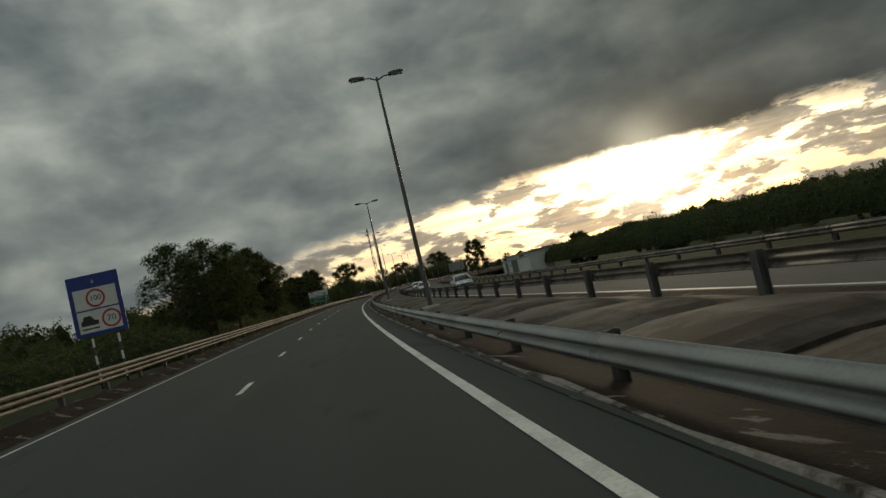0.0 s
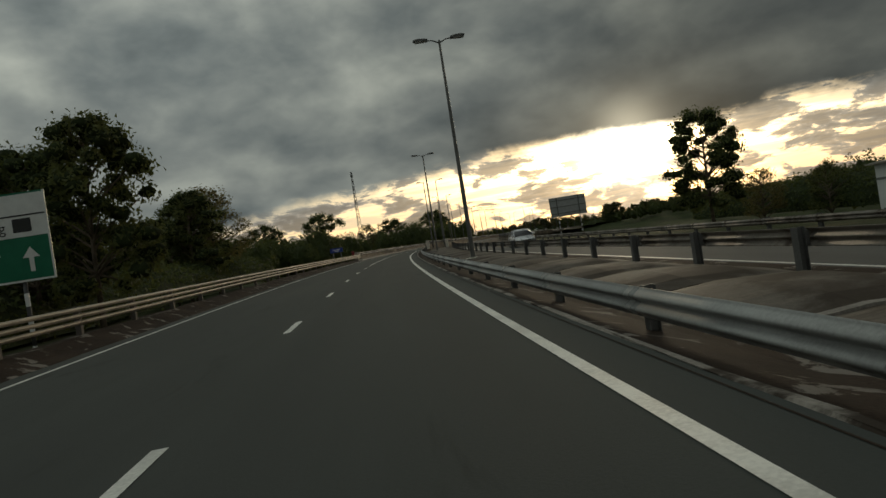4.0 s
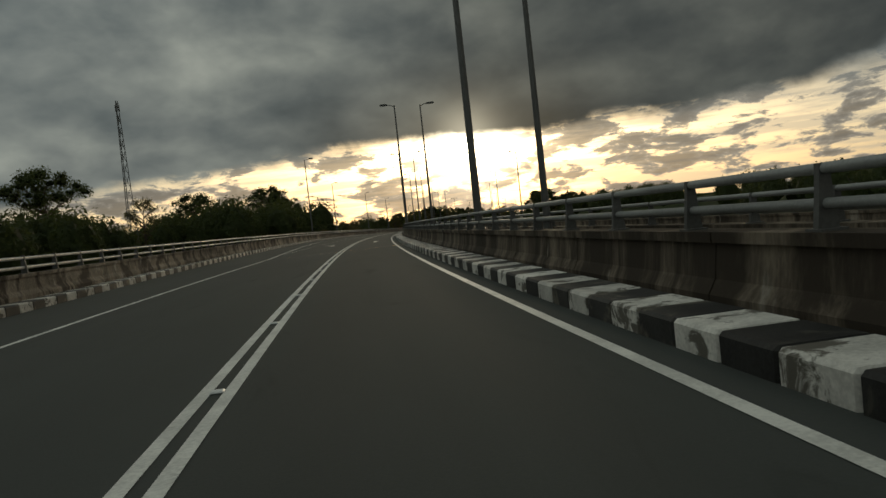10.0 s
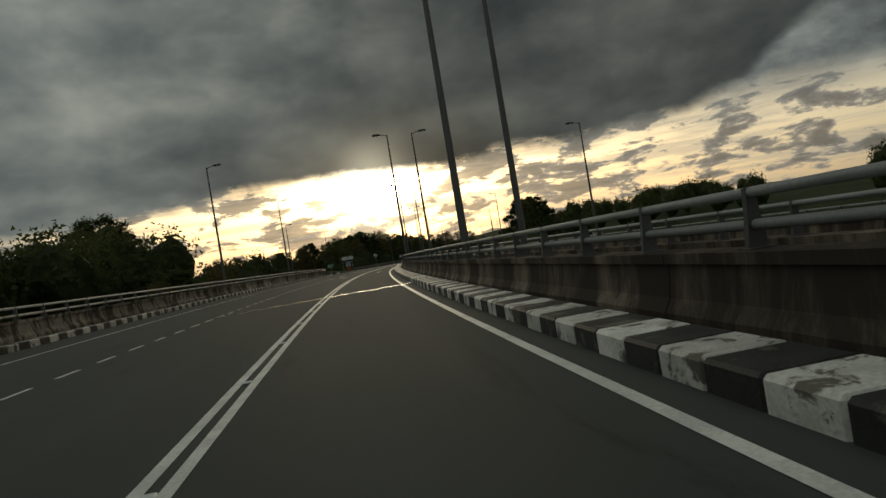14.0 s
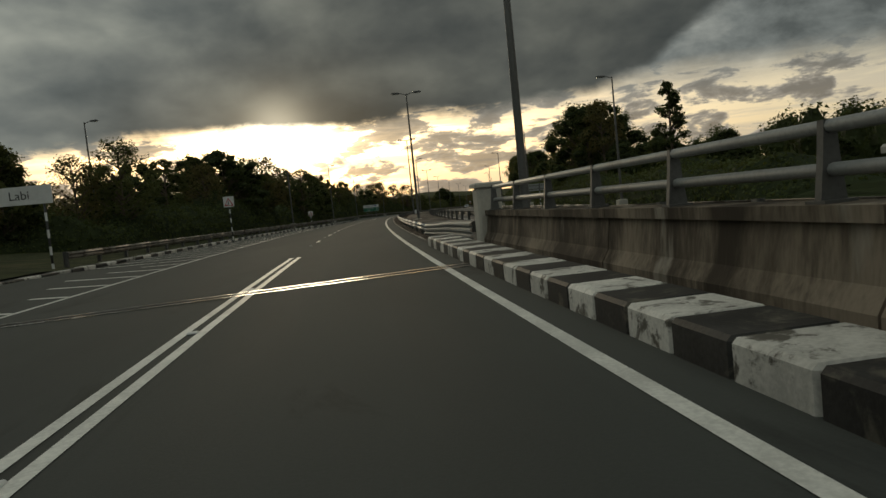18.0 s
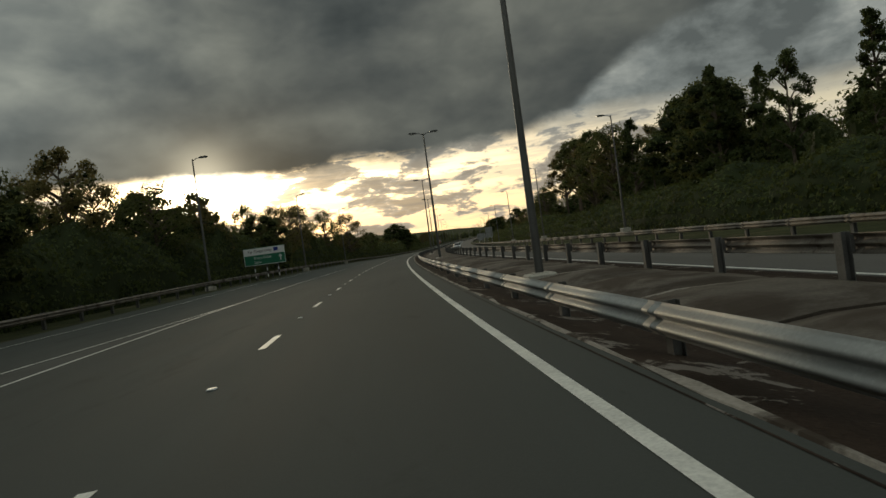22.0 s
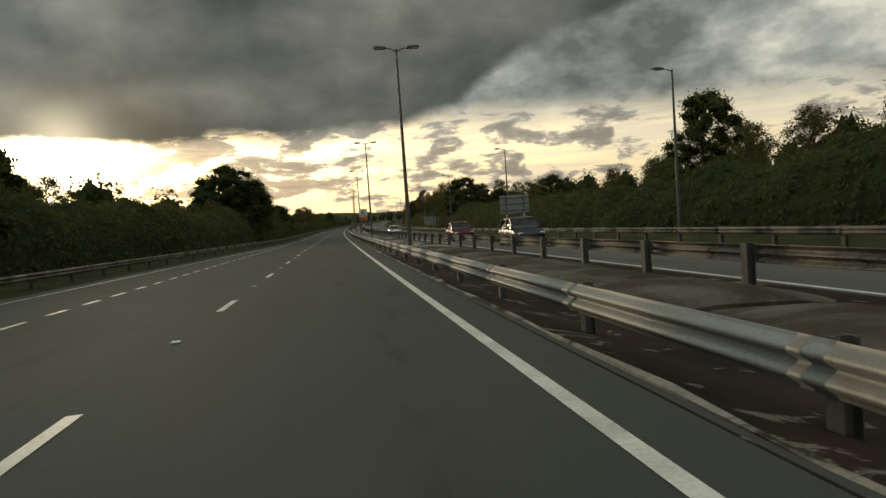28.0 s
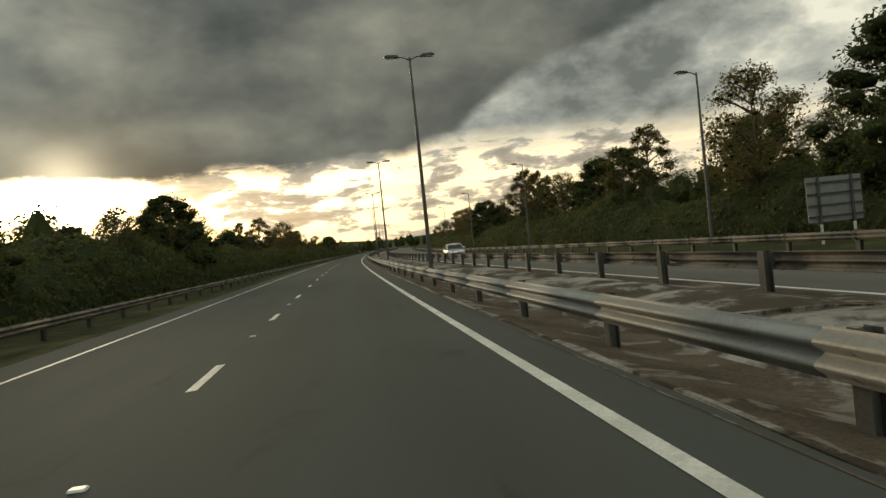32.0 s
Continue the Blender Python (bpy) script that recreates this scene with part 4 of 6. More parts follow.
POLE_11 = pole_mesh(11.5)
ARM_MESH = mesh("arm", *tube([(0, 0, 0), (0.35, 0, 0.16), (0.75, 0, 0.2)], [0.04, 0.035, 0.03], 8), POLE, True)
HEAD_MESH = mesh("lamp_head", *joined(extruded([(0.6, 0.15), (1.33, 0.2), (1.36, 0.25), (1.18, 0.31), (0.8, 0.29), (0.6, 0.25)], -0.16, 0.16)), LAMP_GREY)
LENS_MESH = mesh("lens", *box(0.78, -0.12, 0.13, 1.28, 0.12, 0.185, 0.02), LAMP_GLASS)
BASE_MESH = mesh("footing", *joined(box(-0.4, -0.4, -0.6, 0.4, 0.4, 0.12, 0.04), box(-0.22, -0.22, 0.122, 0.22, 0.22, 0.15)), CONCRETE_PALE)


PLATE_MESH = mesh("base_plate", *joined(box(-0.19, -0.19, -0.02, 0.19, 0.19, 0.02), tube([(0, 0, -1.2), (0, 0, 0)], [0.15, 0.15], 10)), POLE)


def lamp(s, d, z, arms, label, group, turn=0.0, footed=True, tall=1.0):
    top = thing("street_lamp", at(s, d, z, turn, False) @ Matrix.Diagonal((1, 1, tall, 1)), label, "street lamp", group)
    if footed:
        child("footing", BASE_MESH, top)
    else:
        child("base_plate", PLATE_MESH, top)
    child("pole", POLE_11, top)
    for a in arms:
        arm = child("arm", ARM_MESH, top, Matrix.Translation((0, 0, 11.35)) @ Matrix.Rotation(radians(a), 4, "Z"))
        head = child("lamp_head", HEAD_MESH, arm)
        child("lens", LENS_MESH, arm, None, "pale lamp lens")
    return top


for s in [31.5 - 43.8 * 3, 31.5 - 43.8 * 2, 31.5 - 43.8, 31.5, 77.7, 124.1, 166.6, 212.6, 609.3, 655.2] + [698.1, 741.6, 785.7, 829.2, 874.0, 919.0, 960.1, 1004.3, 1047.0, 1090.0, 1133.1, 1177.0, 1221.0, 1265.0, 1309.0, 1353.0, 1397.0]:
    lamp(s, -2.95, right_z(-2.95) + 0.1, (0, 180), "tall grey lamp post with two arms in the median", "median lamps")
for s, d in ((260.5, -1.8), (307.1, -1.7), (349, -1.6), (393.5, -1.55), (437, -1.5), (480.5, -1.5), (523, -1.7), (567.2, -2.1)):
    lamp(s, d, 0.8, (180,), "tall grey lamp post with one arm behind the parapet", "bridge lamps", footed=False)
for s, d in ((260.3, -4.1), (308.0, -4.0), (351, -4.2), (394.5, -4.0), (437.5, -3.7), (482.8, -3.8), (524, -4.0), (567.5, -4.4)):
    lamp(s, d, 0.8, (0,), "tall grey lamp post with one arm behind the parapet", "bridge lamps", footed=False)
for s, d, z in ((440.2, 13.6, 0.6), (480, 15.5, 0.8), (525, 15.0, 0.8), (557.5, 14.6, 0.3), (605, 24.0, 0.6), (661.8, 28.25, 1.7), (699.5, 15.8, 0.9), (740.5, 15.8, 0.9), (785, 17.6, 0.9), (830.7, 16.75, 1.0), (874, 16.6, 0.9)):
    lamp(s, d, z, (0,), "tall grey lamp post with one arm beside the slip road", "roadside lamps", tall=1.11 if s < 450 else 1.0)
for s in (441, 482, 526, 569, 605, 650, 694, 737.2, 785.8, 828.5, 874, 919, 961, 1005, 1050, 1092, 1135, 1178, 1222):
    lamp(s, -20.3, lerp(s, [600, 640, 880, 960], [0.5, -0.7, -0.7, -1.6]), (180,), "tall grey lamp post with one arm on the far verge", "far verge lamps", tall=0.92)

# trees ----------------------------------------------------------------------


def tree_meshes(seed, height, spread, crown_from, clumps, leaves, leaf, mat, lean=0.0, cone=0.0, heart=0.55):
    """Trunk with limbs, and a crown of many small leaf blades gathered in clumps."""
    rng = np.random.default_rng(seed)
    top = Vector((lean * height * 0.1, 0, height * 0.86))
    pieces = [tube([(0, 0, -0.6), (lean * 0.2, 0.05, height * 0.3), (lean * 0.5, 0, height * 0.6), top], [height * 0.018, height * 0.013, height * 0.009, 0.02], 7)]
    centres, sizes = [], []
    for i in range(clumps):
        u = (i + rng.random()) / clumps
        z = height * (crown_from + (0.97 - crown_from) * u)
        w = spread * ((1 - u) ** 0.8 * cone + (1 - cone) * math.sin(math.pi * min(0.97, 0.18 + 0.78 * u)) ** 0.7)
        a = rng.random() * 6.283 + i * 2.4
        r = w * (0.35 + 0.65 * rng.random() ** 0.6)
        c = np.array([math.cos(a) * r + lean * z * 0.1, math.sin(a) * r, z])
        centres.append(c)
        sizes.append(spread * (0.25 + 0.17 * rng.random()) * (1 - 0.35 * u * cone))
        if i % 2 == 0:
            z0 = max(height * 0.25, z - r * 0.7)
            pieces.append(tube([(lean * z0 * 0.08, 0, z0), tuple(c * [0.55, 0.55, 0] + [0, 0, (z0 + z) / 2 + 0.1]), tuple(c)], [height * 0.008, height * 0.005, 0.015], 5, False))
    trunk = mesh("trunk", *joined(*pieces), BARK, True)
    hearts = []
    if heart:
        # added inner lumps of each clump, coloured dark as the crown's inner shade
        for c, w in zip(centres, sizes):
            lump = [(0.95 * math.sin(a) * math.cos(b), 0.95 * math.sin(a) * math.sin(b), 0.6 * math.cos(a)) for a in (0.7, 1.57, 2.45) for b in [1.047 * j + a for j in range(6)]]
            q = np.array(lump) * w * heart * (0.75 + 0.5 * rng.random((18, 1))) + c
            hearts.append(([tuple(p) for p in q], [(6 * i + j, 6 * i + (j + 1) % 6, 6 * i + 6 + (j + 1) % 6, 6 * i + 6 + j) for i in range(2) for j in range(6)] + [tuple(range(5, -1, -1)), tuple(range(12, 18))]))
    n = leaves
    which = rng.integers(0, clumps, n)
    v = rng.normal(size=(n, 3))
    v /= np.linalg.norm(v, axis=1)[:, None]
    rad = np.array(sizes)[which] * np.clip(max(heart, 0.42) + 0.2 * np.abs(rng.normal(size=n)) - 0.03, 0.1, max(heart, 0.42) + 0.45)
    pos = np.array(centres)[which] + v * rad[:, None] * [1, 1, 0.75]
    nor = v + rng.normal(size=(n, 3)) * 0.8 + [0, 0, 0.5]
    nor /= np.linalg.norm(nor, axis=1)[:, None]
    t1 = np.cross(nor, rng.normal(size=(n, 3)))
    t1 /= np.linalg.norm(t1, axis=1)[:, None]
    t2 = np.cross(nor, t1)
    size = leaf * (0.6 + 0.8 * rng.random(n))[:, None]
    verts = np.empty((n, 3, 3))
    verts[:, 0] = pos - t1 * size
    verts[:, 1] = pos + t1 * size * 0.6 - t2 * size * 0.55 + nor * size * 0.1
    verts[:, 2] = pos + t1 * size * 0.8 + t2 * size * 0.5
    hv, hf = joined(*hearts)
    k = len(hv)
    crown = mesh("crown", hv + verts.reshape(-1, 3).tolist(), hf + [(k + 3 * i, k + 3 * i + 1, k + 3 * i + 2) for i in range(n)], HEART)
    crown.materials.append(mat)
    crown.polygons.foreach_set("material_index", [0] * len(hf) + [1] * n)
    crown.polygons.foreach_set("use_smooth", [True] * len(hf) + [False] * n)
    return trunk, crown


KINDS = {
    "broad": [tree_meshes(11, 10, 4.0, 0.16, 84, 8200, 0.14, LEAF_A, heart=0.48), tree_meshes(12, 10, 3.6, 0.18, 74, 7400, 0.14, LEAF_B, 0.4, heart=0.46), tree_meshes(13, 10, 3.8, 0.16, 78, 7800, 0.135, LEAF_A, -0.3, heart=0.48)],
    "tall": [tree_meshes(21, 10, 2.0, 0.42, 50, 5200, 0.11, LEAF_B, 0.3, heart=0.30), tree_meshes(22, 10, 2.3, 0.50, 46, 4800, 0.11, LEAF_C, -0.4, heart=0.26), tree_meshes(23, 10, 1.8, 0.38, 48, 5000, 0.11, LEAF_A, heart=0.30)],
    "cone": [tree_meshes(31, 10, 2.1, 0.22, 56, 5600, 0.115, LEAF_A, 0, 0.9, heart=0.34)],
    "airy": [tree_meshes(41, 10, 3.0, 0.34, 84, 6600, 0.098, LEAF_C, 0.3, heart=0.14), tree_meshes(42, 10, 2.7, 0.40, 76, 6000, 0.098, LEAF_B, -0.2, heart=0.14)],
    "leafy": [tree_meshes(71, 10, 2.9, 0.22, 90, 13000, 0.085, LEAF_A, 0.2, heart=0.2), tree_meshes(72, 10, 2.6, 0.26, 84, 12000, 0.085, LEAF_B, -0.2, heart=0.2)],
    "umbrella": [tree_meshes(61, 10, 3.4, 0.70, 40, 5000, 0.12, LEAF_A, 0.3, heart=0.32)],
}
WORDS = {"leafy": "loose-crowned young tree with small pale leaves", "broad": "dark broad-crowned tree at the forest edge", "tall": "slender tall tree with a narrow ragged crown", "cone": "dark conical tree with drooping branches", "airy": "thin-leaved tree with sky showing through", "umbrella": "tall forest tree with a flat umbrella crown on a bare trunk"}


def tree(s, d, kind, height, rng, group):
    trunk, crown = KINDS[kind][rng.randrange(len(KINDS[kind]))]
    p = P(s, d)
    p.z = float(ground_height(np.array([p.x]), np.array([p.y]))[0]) - 0.1
    k = height / 10
    top = thing("tree", Matrix.Translation(p) @ Matrix.Rotation(rng.random() * 6.283, 4, "Z") @ Matrix.Diagonal((k * rng.uniform(0.85, 1.15), k * rng.uniform(0.85, 1.15), k, 1)), WORDS[kind], "tree", group)
    child("trunk", trunk, top)
    child("crown", crown, top)


rng = random.Random(7)
for s, d, kind, h in ((553, 131, "umbrella", 40), (470, 120, "umbrella", 31), (590, 120, "airy", 30), (640, 128, "umbrella", 33), (700, 122, "umbrella", 36), (715, 126, "broad", 34),
                      (70, 14.5, "leafy", 11.0), (73, 12.8, "leafy", 10.5), (67, 17.0, "leafy", 11.0), (75, 17.5, "leafy", 10.0),
                      (123, 17.6, "leafy", 12.5), (125, 20.5, "broad", 14.6), (127, 24.5, "broad", 14.0), (124, 28.5, "broad", 12.5), (129, 17.5, "leafy", 12.0), (121, 23, "leafy", 13.5),
                      (165, 15.2, "broad", 10.2), (168, 19.5, "broad", 9.8), (172, 22.0, "broad", 10.0), (210, 57, "umbrella", 14.5), (212, 41, "umbrella", 13.0),
                      (190, -26.5, "broad", 10.4), (194, -39.5, "airy", 7.5), (200, -36, "airy", 7.0), (150, -46, "broad", 9.5),
                      (841, 23, "airy", 13.0), (854, 23.5, "airy", 14.0), (865, 24, "airy", 14.5), (884, 22, "airy", 14.0), (914, 21, "airy", 14.5), (950, 19.5, "airy", 9.5), (958, 21, "broad", 10.0),
                      (1070, 17.5, "airy", 12.0), (1073, 19.5, "airy", 11.5), (1056, 18, "airy", 10.5), (1061, 20, "airy", 11.0), (697, 25, "broad", 13.5), (694, 28, "broad", 13.0), (703, 23, "airy", 13.0), (708, 22, "airy", 13.5), (1046, 15.4, "leafy", 12.2), (1046, 18.0, "broad", 14.2), (1047, 20.5, "broad", 15.2), (1048, 23.5, "leafy", 14.0), (733, 20.5, "leafy", 12.6), (735, 23.5, "airy", 12.0), (729, 23.5, "leafy", 13.0), (671, -33.5, "cone", 14.0),
                      (862, -31, "tall", 16.5), (855, -32, "tall", 17.0), (849, -31, "tall", 17.0), (841, -32, "airy", 16.5), (834, -30.5, "tall", 16.0), (894, -31, "airy", 12.0), (900, -33, "broad", 10.5), (920, -31, "airy", 8.5), (977, -31, "broad", 11.0), (940, -31, "airy", 9.0), (938, -29, "airy", 7.0), (943, -36, "airy", 7.5)):
    tree(s, d, kind, h, rng, "forest trees")
# (from, to, nearest d, farthest d, how many, least and most height, kinds)
BELTS = [
    (126, 235, 25, 44, 16, 6.5, 9.5, "broad tall"), (203, 222, 22, 27, 3, 12, 15, "broad airy"),
    (-40, 55, 34, 60, 10, 5, 7, "broad"), (590, 660, 34, 60, 18, 9, 12, "broad tall airy"), (640, 700, 24, 36, 14, 9, 12, "broad airy tall"), (700, 760, 22, 30, 10, 9.5, 13, "airy broad airy"),
    (760, 835, 22, 32, 16, 10.5, 14, "airy broad airy tall"), (840, 900, 24, 32, 7, 8, 10, "broad"), (905, 1010, 21, 32, 16, 7.5, 10, "broad tall airy"), (1015, 1042, 18, 26, 8, 6.5, 8.5, "airy broad airy"), (1042, 1075, 17, 26, 9, 9.5, 12.0, "airy broad airy"), (1080, 1122, 17.5, 27, 9, 6.0, 8.0, "broad airy tall"), (1122, 1180, 16.5, 27, 12, 7.5, 10.0, "broad airy tall"), (1180, 1420, 16, 27, 18, 8.5, 12, "broad airy tall"),
    (20, 150, -75, -48, 12, 6, 9, "broad airy"),
    (655, 690, -44, -29, 6, 5, 8, "broad"), (692, 716, -38, -29, 7, 13.5, 16.0, "tall broad tall"), (722, 770, -46, -29, 9, 7, 10, "tall airy broad"), (770, 815, -40, -28, 9, 11, 14.5, "cone tall broad"), (815, 832, -36, -29, 5, 12.0, 15.0, "airy tall"), (870, 960, -46, -32, 10, 8.0, 11.0, "airy broad"), (960, 1080, -56, -30, 20, 7.5, 10, "airy tall broad"), (1080, 1250, -44, -26, 26, 9, 13.5, "broad tall airy"), (1250, 1420, -44, -26, 10, 9, 12, "tall airy"),
]
for a, b, d0, d1, count, h0, h1, kinds in BELTS:
    names = kinds.split()
    for i in range(count):
        kind = names[rng.randrange(len(names))]
        h = rng.uniform(h0, h1)
        tree(a + (b - a) * (i + rng.random()) / count, rng.uniform(d0, d1), kind, h, rng, "roadside trees")


def blades(r, c, v, k, spread=0.5):
    """Corner points of leaf blades at places c, facing about along v, of half-length k."""
    n = len(c)
    nor = v + r.normal(size=(n, 3)) * spread
    nor /= np.linalg.norm(nor, axis=1)[:, None]
    t1 = np.cross(nor, r.normal(size=(n, 3)))
    t1 /= np.linalg.norm(t1, axis=1)[:, None]
    t2 = np.cross(nor, t1)
    return np.stack([c - t1 * k, c + t1 * k * 0.6 - t2 * k * 0.75, c + t1 * k * 0.8 + t2 * k * 0.7], 1).reshape(-1, 3)


def woods(name, belts, seed, label):
    """Far forest: crowns of leaf blades round dark hearts, joined into one object."""
    r = np.random.default_rng(seed)
    vs, faces, base = [], [], 0
    rings = [(math.sin(a) * math.cos(b), math.sin(a) * math.sin(b), math.cos(a)) for a in (0.25, 0.8, 1.4, 2.0, 2.7) for b in [2 * math.pi * j / 9 for j in range(9)]]
    ball = np.array(rings)
    ball_f = [(9 * i + j, 9 * i + (j + 1) % 9, 9 * i + 9 + (j + 1) % 9, 9 * i + 9 + j) for i in range(4) for j in range(9)] + [tuple(range(9))]
    for a, b, d0, d1, count, h0, h1, count_leaves in belts:
        s = a + (b - a) * r.random(count)
        d = d0 + (d1 - d0) * r.random(count)
        pts = np.array([P(q, w) for q, w in zip(s, d)])
        z = ground_height(pts[:, 0], pts[:, 1])
        for p, g in zip(pts, z):
            h = h0 + (h1 - h0) * r.random() ** 1.6
            n = int(count_leaves * 1.6)
            w = h * (0.24 + 0.16 * r.random())
            size = np.array([w, w, h * 0.5])
            mid = np.array([p[0], p[1], g + h * 0.5])
            wob = 1 + 0.22 * np.sin(ball[:, :1] * 5 + r.random() * 6) * np.sin(ball[:, 2:] * 6 + r.random() * 6)
            vs.append(mid + ball * size * 0.74 * wob * (1 + 0.07 * r.normal(size=(len(ball), 1))))
            faces += [tuple(base + i for i in q) for q in ball_f]
            base += len(ball)
            v = r.normal(size=(n, 3))
            v[:, 2] = np.abs(v[:, 2]) - 0.1
            v /= np.linalg.norm(v, axis=1)[:, None]
            lump = 1 + 0.22 * np.sin(v[:, 0] * 7 + r.random() * 6) * np.sin(v[:, 1] * 7 + r.random() * 6) + 0.045 * r.normal(size=n)
            q = blades(r, mid + v * size * (lump * (0.74 + 0.26 * r.random(n) ** 0.6))[:, None], v, h * 0.026 * (0.6 + 0.8 * r.random(n))[:, None])
            vs.append(q)
            faces += [(base + 3 * i, base + 3 * i + 1, base + 3 * i + 2) for i in range(n)]
            base += len(q)
    ob = new(name, mesh(name, np.concatenate(vs).tolist(), faces, LEAF_A))
    tagged(ob, label, "forest", kind="stuff")


def scrub(name, s0, s1, d, h, seed, side, label, mat):
    """A dense bank of undergrowth along the road: a bumpy body coloured dark as inner shade, under leaf blades."""
    r = np.random.default_rng(seed)
    fd = d if callable(d) else (lambda q: d)
    fh = h if callable(h) else (lambda q: h)
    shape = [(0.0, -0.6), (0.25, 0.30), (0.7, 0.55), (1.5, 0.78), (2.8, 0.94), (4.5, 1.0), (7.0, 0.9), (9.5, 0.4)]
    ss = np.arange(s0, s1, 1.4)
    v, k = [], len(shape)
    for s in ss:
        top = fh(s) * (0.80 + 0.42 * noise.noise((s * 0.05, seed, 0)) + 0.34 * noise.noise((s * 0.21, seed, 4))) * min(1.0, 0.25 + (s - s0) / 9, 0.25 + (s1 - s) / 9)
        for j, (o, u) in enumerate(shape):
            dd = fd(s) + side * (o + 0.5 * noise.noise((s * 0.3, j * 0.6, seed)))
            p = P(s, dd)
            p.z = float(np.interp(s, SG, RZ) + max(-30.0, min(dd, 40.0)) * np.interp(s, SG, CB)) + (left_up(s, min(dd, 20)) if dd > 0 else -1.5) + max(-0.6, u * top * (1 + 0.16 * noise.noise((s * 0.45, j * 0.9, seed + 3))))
            v.append(tuple(p))
    f = [(i * k + j, i * k + j + 1, (i + 1) * k + j + 1, (i + 1) * k + j) for i in range(len(ss) - 1) for j in range(k - 1)]
    v = np.array(v)
    quads = np.array(f)
    area = np.linalg.norm(np.cross(v[quads[:, 2]] - v[quads[:, 0]], v[quads[:, 3]] - v[quads[:, 1]]), axis=1)
    area *= np.where(np.arange(len(quads)) % (k - 1) > 4, 0.35, 1.0)
    n = int(area.sum() * 0.5 * 17.0)
    pick = quads[r.choice(len(quads), n, p=area / area.sum())]
    w = r.dirichlet((1, 1, 1, 1), n)
    c = (v[pick] * w[:, :, None]).sum(1)
    out = np.cross(v[pick[:, 2]] - v[pick[:, 0]], v[pick[:, 3]] - v[pick[:, 1]])
    out /= np.linalg.norm(out, axis=1)[:, None] + 1e-9
    out *= np.sign(out[:, 2:] + 1e-9)
    out = out + r.normal(size=(n, 3)) * 0.35
    c += out * (0.05 + 0.5 * r.random((n, 1)) ** 2.5)
    q = blades(r, c, out, 0.165 * (0.45 + 0.9 * r.random(n))[:, None], 0.7)
    faces = f + [(len(v) + 3 * i, len(v) + 3 * i + 1, len(v) + 3 * i + 2) for i in range(n)]
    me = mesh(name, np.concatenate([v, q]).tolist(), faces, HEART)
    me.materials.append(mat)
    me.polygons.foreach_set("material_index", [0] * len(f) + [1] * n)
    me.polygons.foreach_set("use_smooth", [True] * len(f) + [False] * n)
    tagged(new(name, me), label, "undergrowth", kind="stuff")


woods("far_woods", [(-60, 60, 45, 130, 60, 7, 10, 260), (60, 250, 48, 130, 100, 8, 12, 300), (230, 640, 75, 130, 170, 15, 23, 420), (555, 640, 62, 100, 38, 18, 25, 420), (230, 700, 120, 190, 160, 17, 28, 320), (600, 1000, 34, 80, 170, 8, 12.5, 300), (1000, 1500, 27, 70, 170, 8, 12, 280)], 3, "dark dense forest beyond the verge")
woods("far_woods", [(-60, 250, -160, -80, 110, 6, 9, 260), (230, 660, -250, -100, 260, 9, 15, 280), (640, 1000, -100, -46, 130, 8, 12, 280), (1000, 1500, -95, -50, 130, 8, 11.5, 260)], 4, "dark forest beyond the opposite carriageway")
woods("far_woods", [(1420, 1880, -220, 60, 200, 7, 11, 160)], 5, "hazy woods where the road runs out of sight")
scrub("undergrowth", 30, 240, lambda s: lerp(s, [30, 60, 130, 240], [24, 14.5, 17, 22]), 3.2, 11, 1, "dense dark undergrowth below the roadside trees", LEAF_A)
scrub("undergrowth", 606, 905, lambda s: lerp(s, [606, 630, 652, 700, 760, 905], [48, 40, 22, 19.5, 20.5, 20.5]), lambda s: lerp(s, [606, 720, 800, 905], [4.4, 5.6, 7.4, 7.6]), 12, 1, "dense dark undergrowth below the roadside trees", LEAF_A)
scrub("undergrowth", 905, 1440, lambda s: lerp(s, [905, 960, 1020, 1440], [20.5, 17.5, 15.0, 15.0]), lambda s: lerp(s, [905, 990, 1060, 1120], [7.6, 6.5, 6.0, 4.8]), 13, 1, "dense dark undergrowth below the roadside trees", LEAF_B)
scrub("undergrowth", 632, 985, -24.0, lambda s: lerp(s, [632, 700, 780, 830, 880, 985], [3.6, 4.4, 5.0, 3.6, 5.2, 4.8]), 14, -1, "dark scrub-covered bank beyond the opposite carriageway", LEAF_A)
scrub("undergrowth", 985, 1440, -24.5, 4.6, 15, -1, "dark scrub beyond the opposite carriageway", LEAF_B)
scrub("undergrowth", -60, 230, -40.0, 3.4, 16, -1, "low dark scrub beyond the opposite carriageway", LEAF_A)
# signs ----------------------------------------------------------------------


def text_mesh(words, size, mat):
    cu = bpy.data.curves.new("words", "FONT")
    cu.body, cu.size, cu.align_x, cu.align_y, cu.extrude = words, size, "CENTER", "CENTER", 0.002
    tmp = bpy.data.objects.new("words", cu)
    scene.collection.objects.link(tmp)
    me = bpy.data.meshes.new_from_object(tmp.evaluated_get(bpy.context.evaluated_depsgraph_get()))
    bpy.data.objects.remove(tmp)
    me.materials.clear()
    me.materials.append(mat)
    return me


def words(parent, text, x, z, size, mat, y=-0.012):
    return child("lettering", text_mesh(text, size, mat), parent, Matrix.Translation((x, y, z)) @ Matrix.Rotation(radians(90), 4, "X"))


def plate(parent, name, x0, z0, x1, z1, mat, y=0.0, t=0.006, label=""):
    return child(name, mesh(name, *box(x0, y - t, z0, x1, y, z1), mat), parent, None, label)


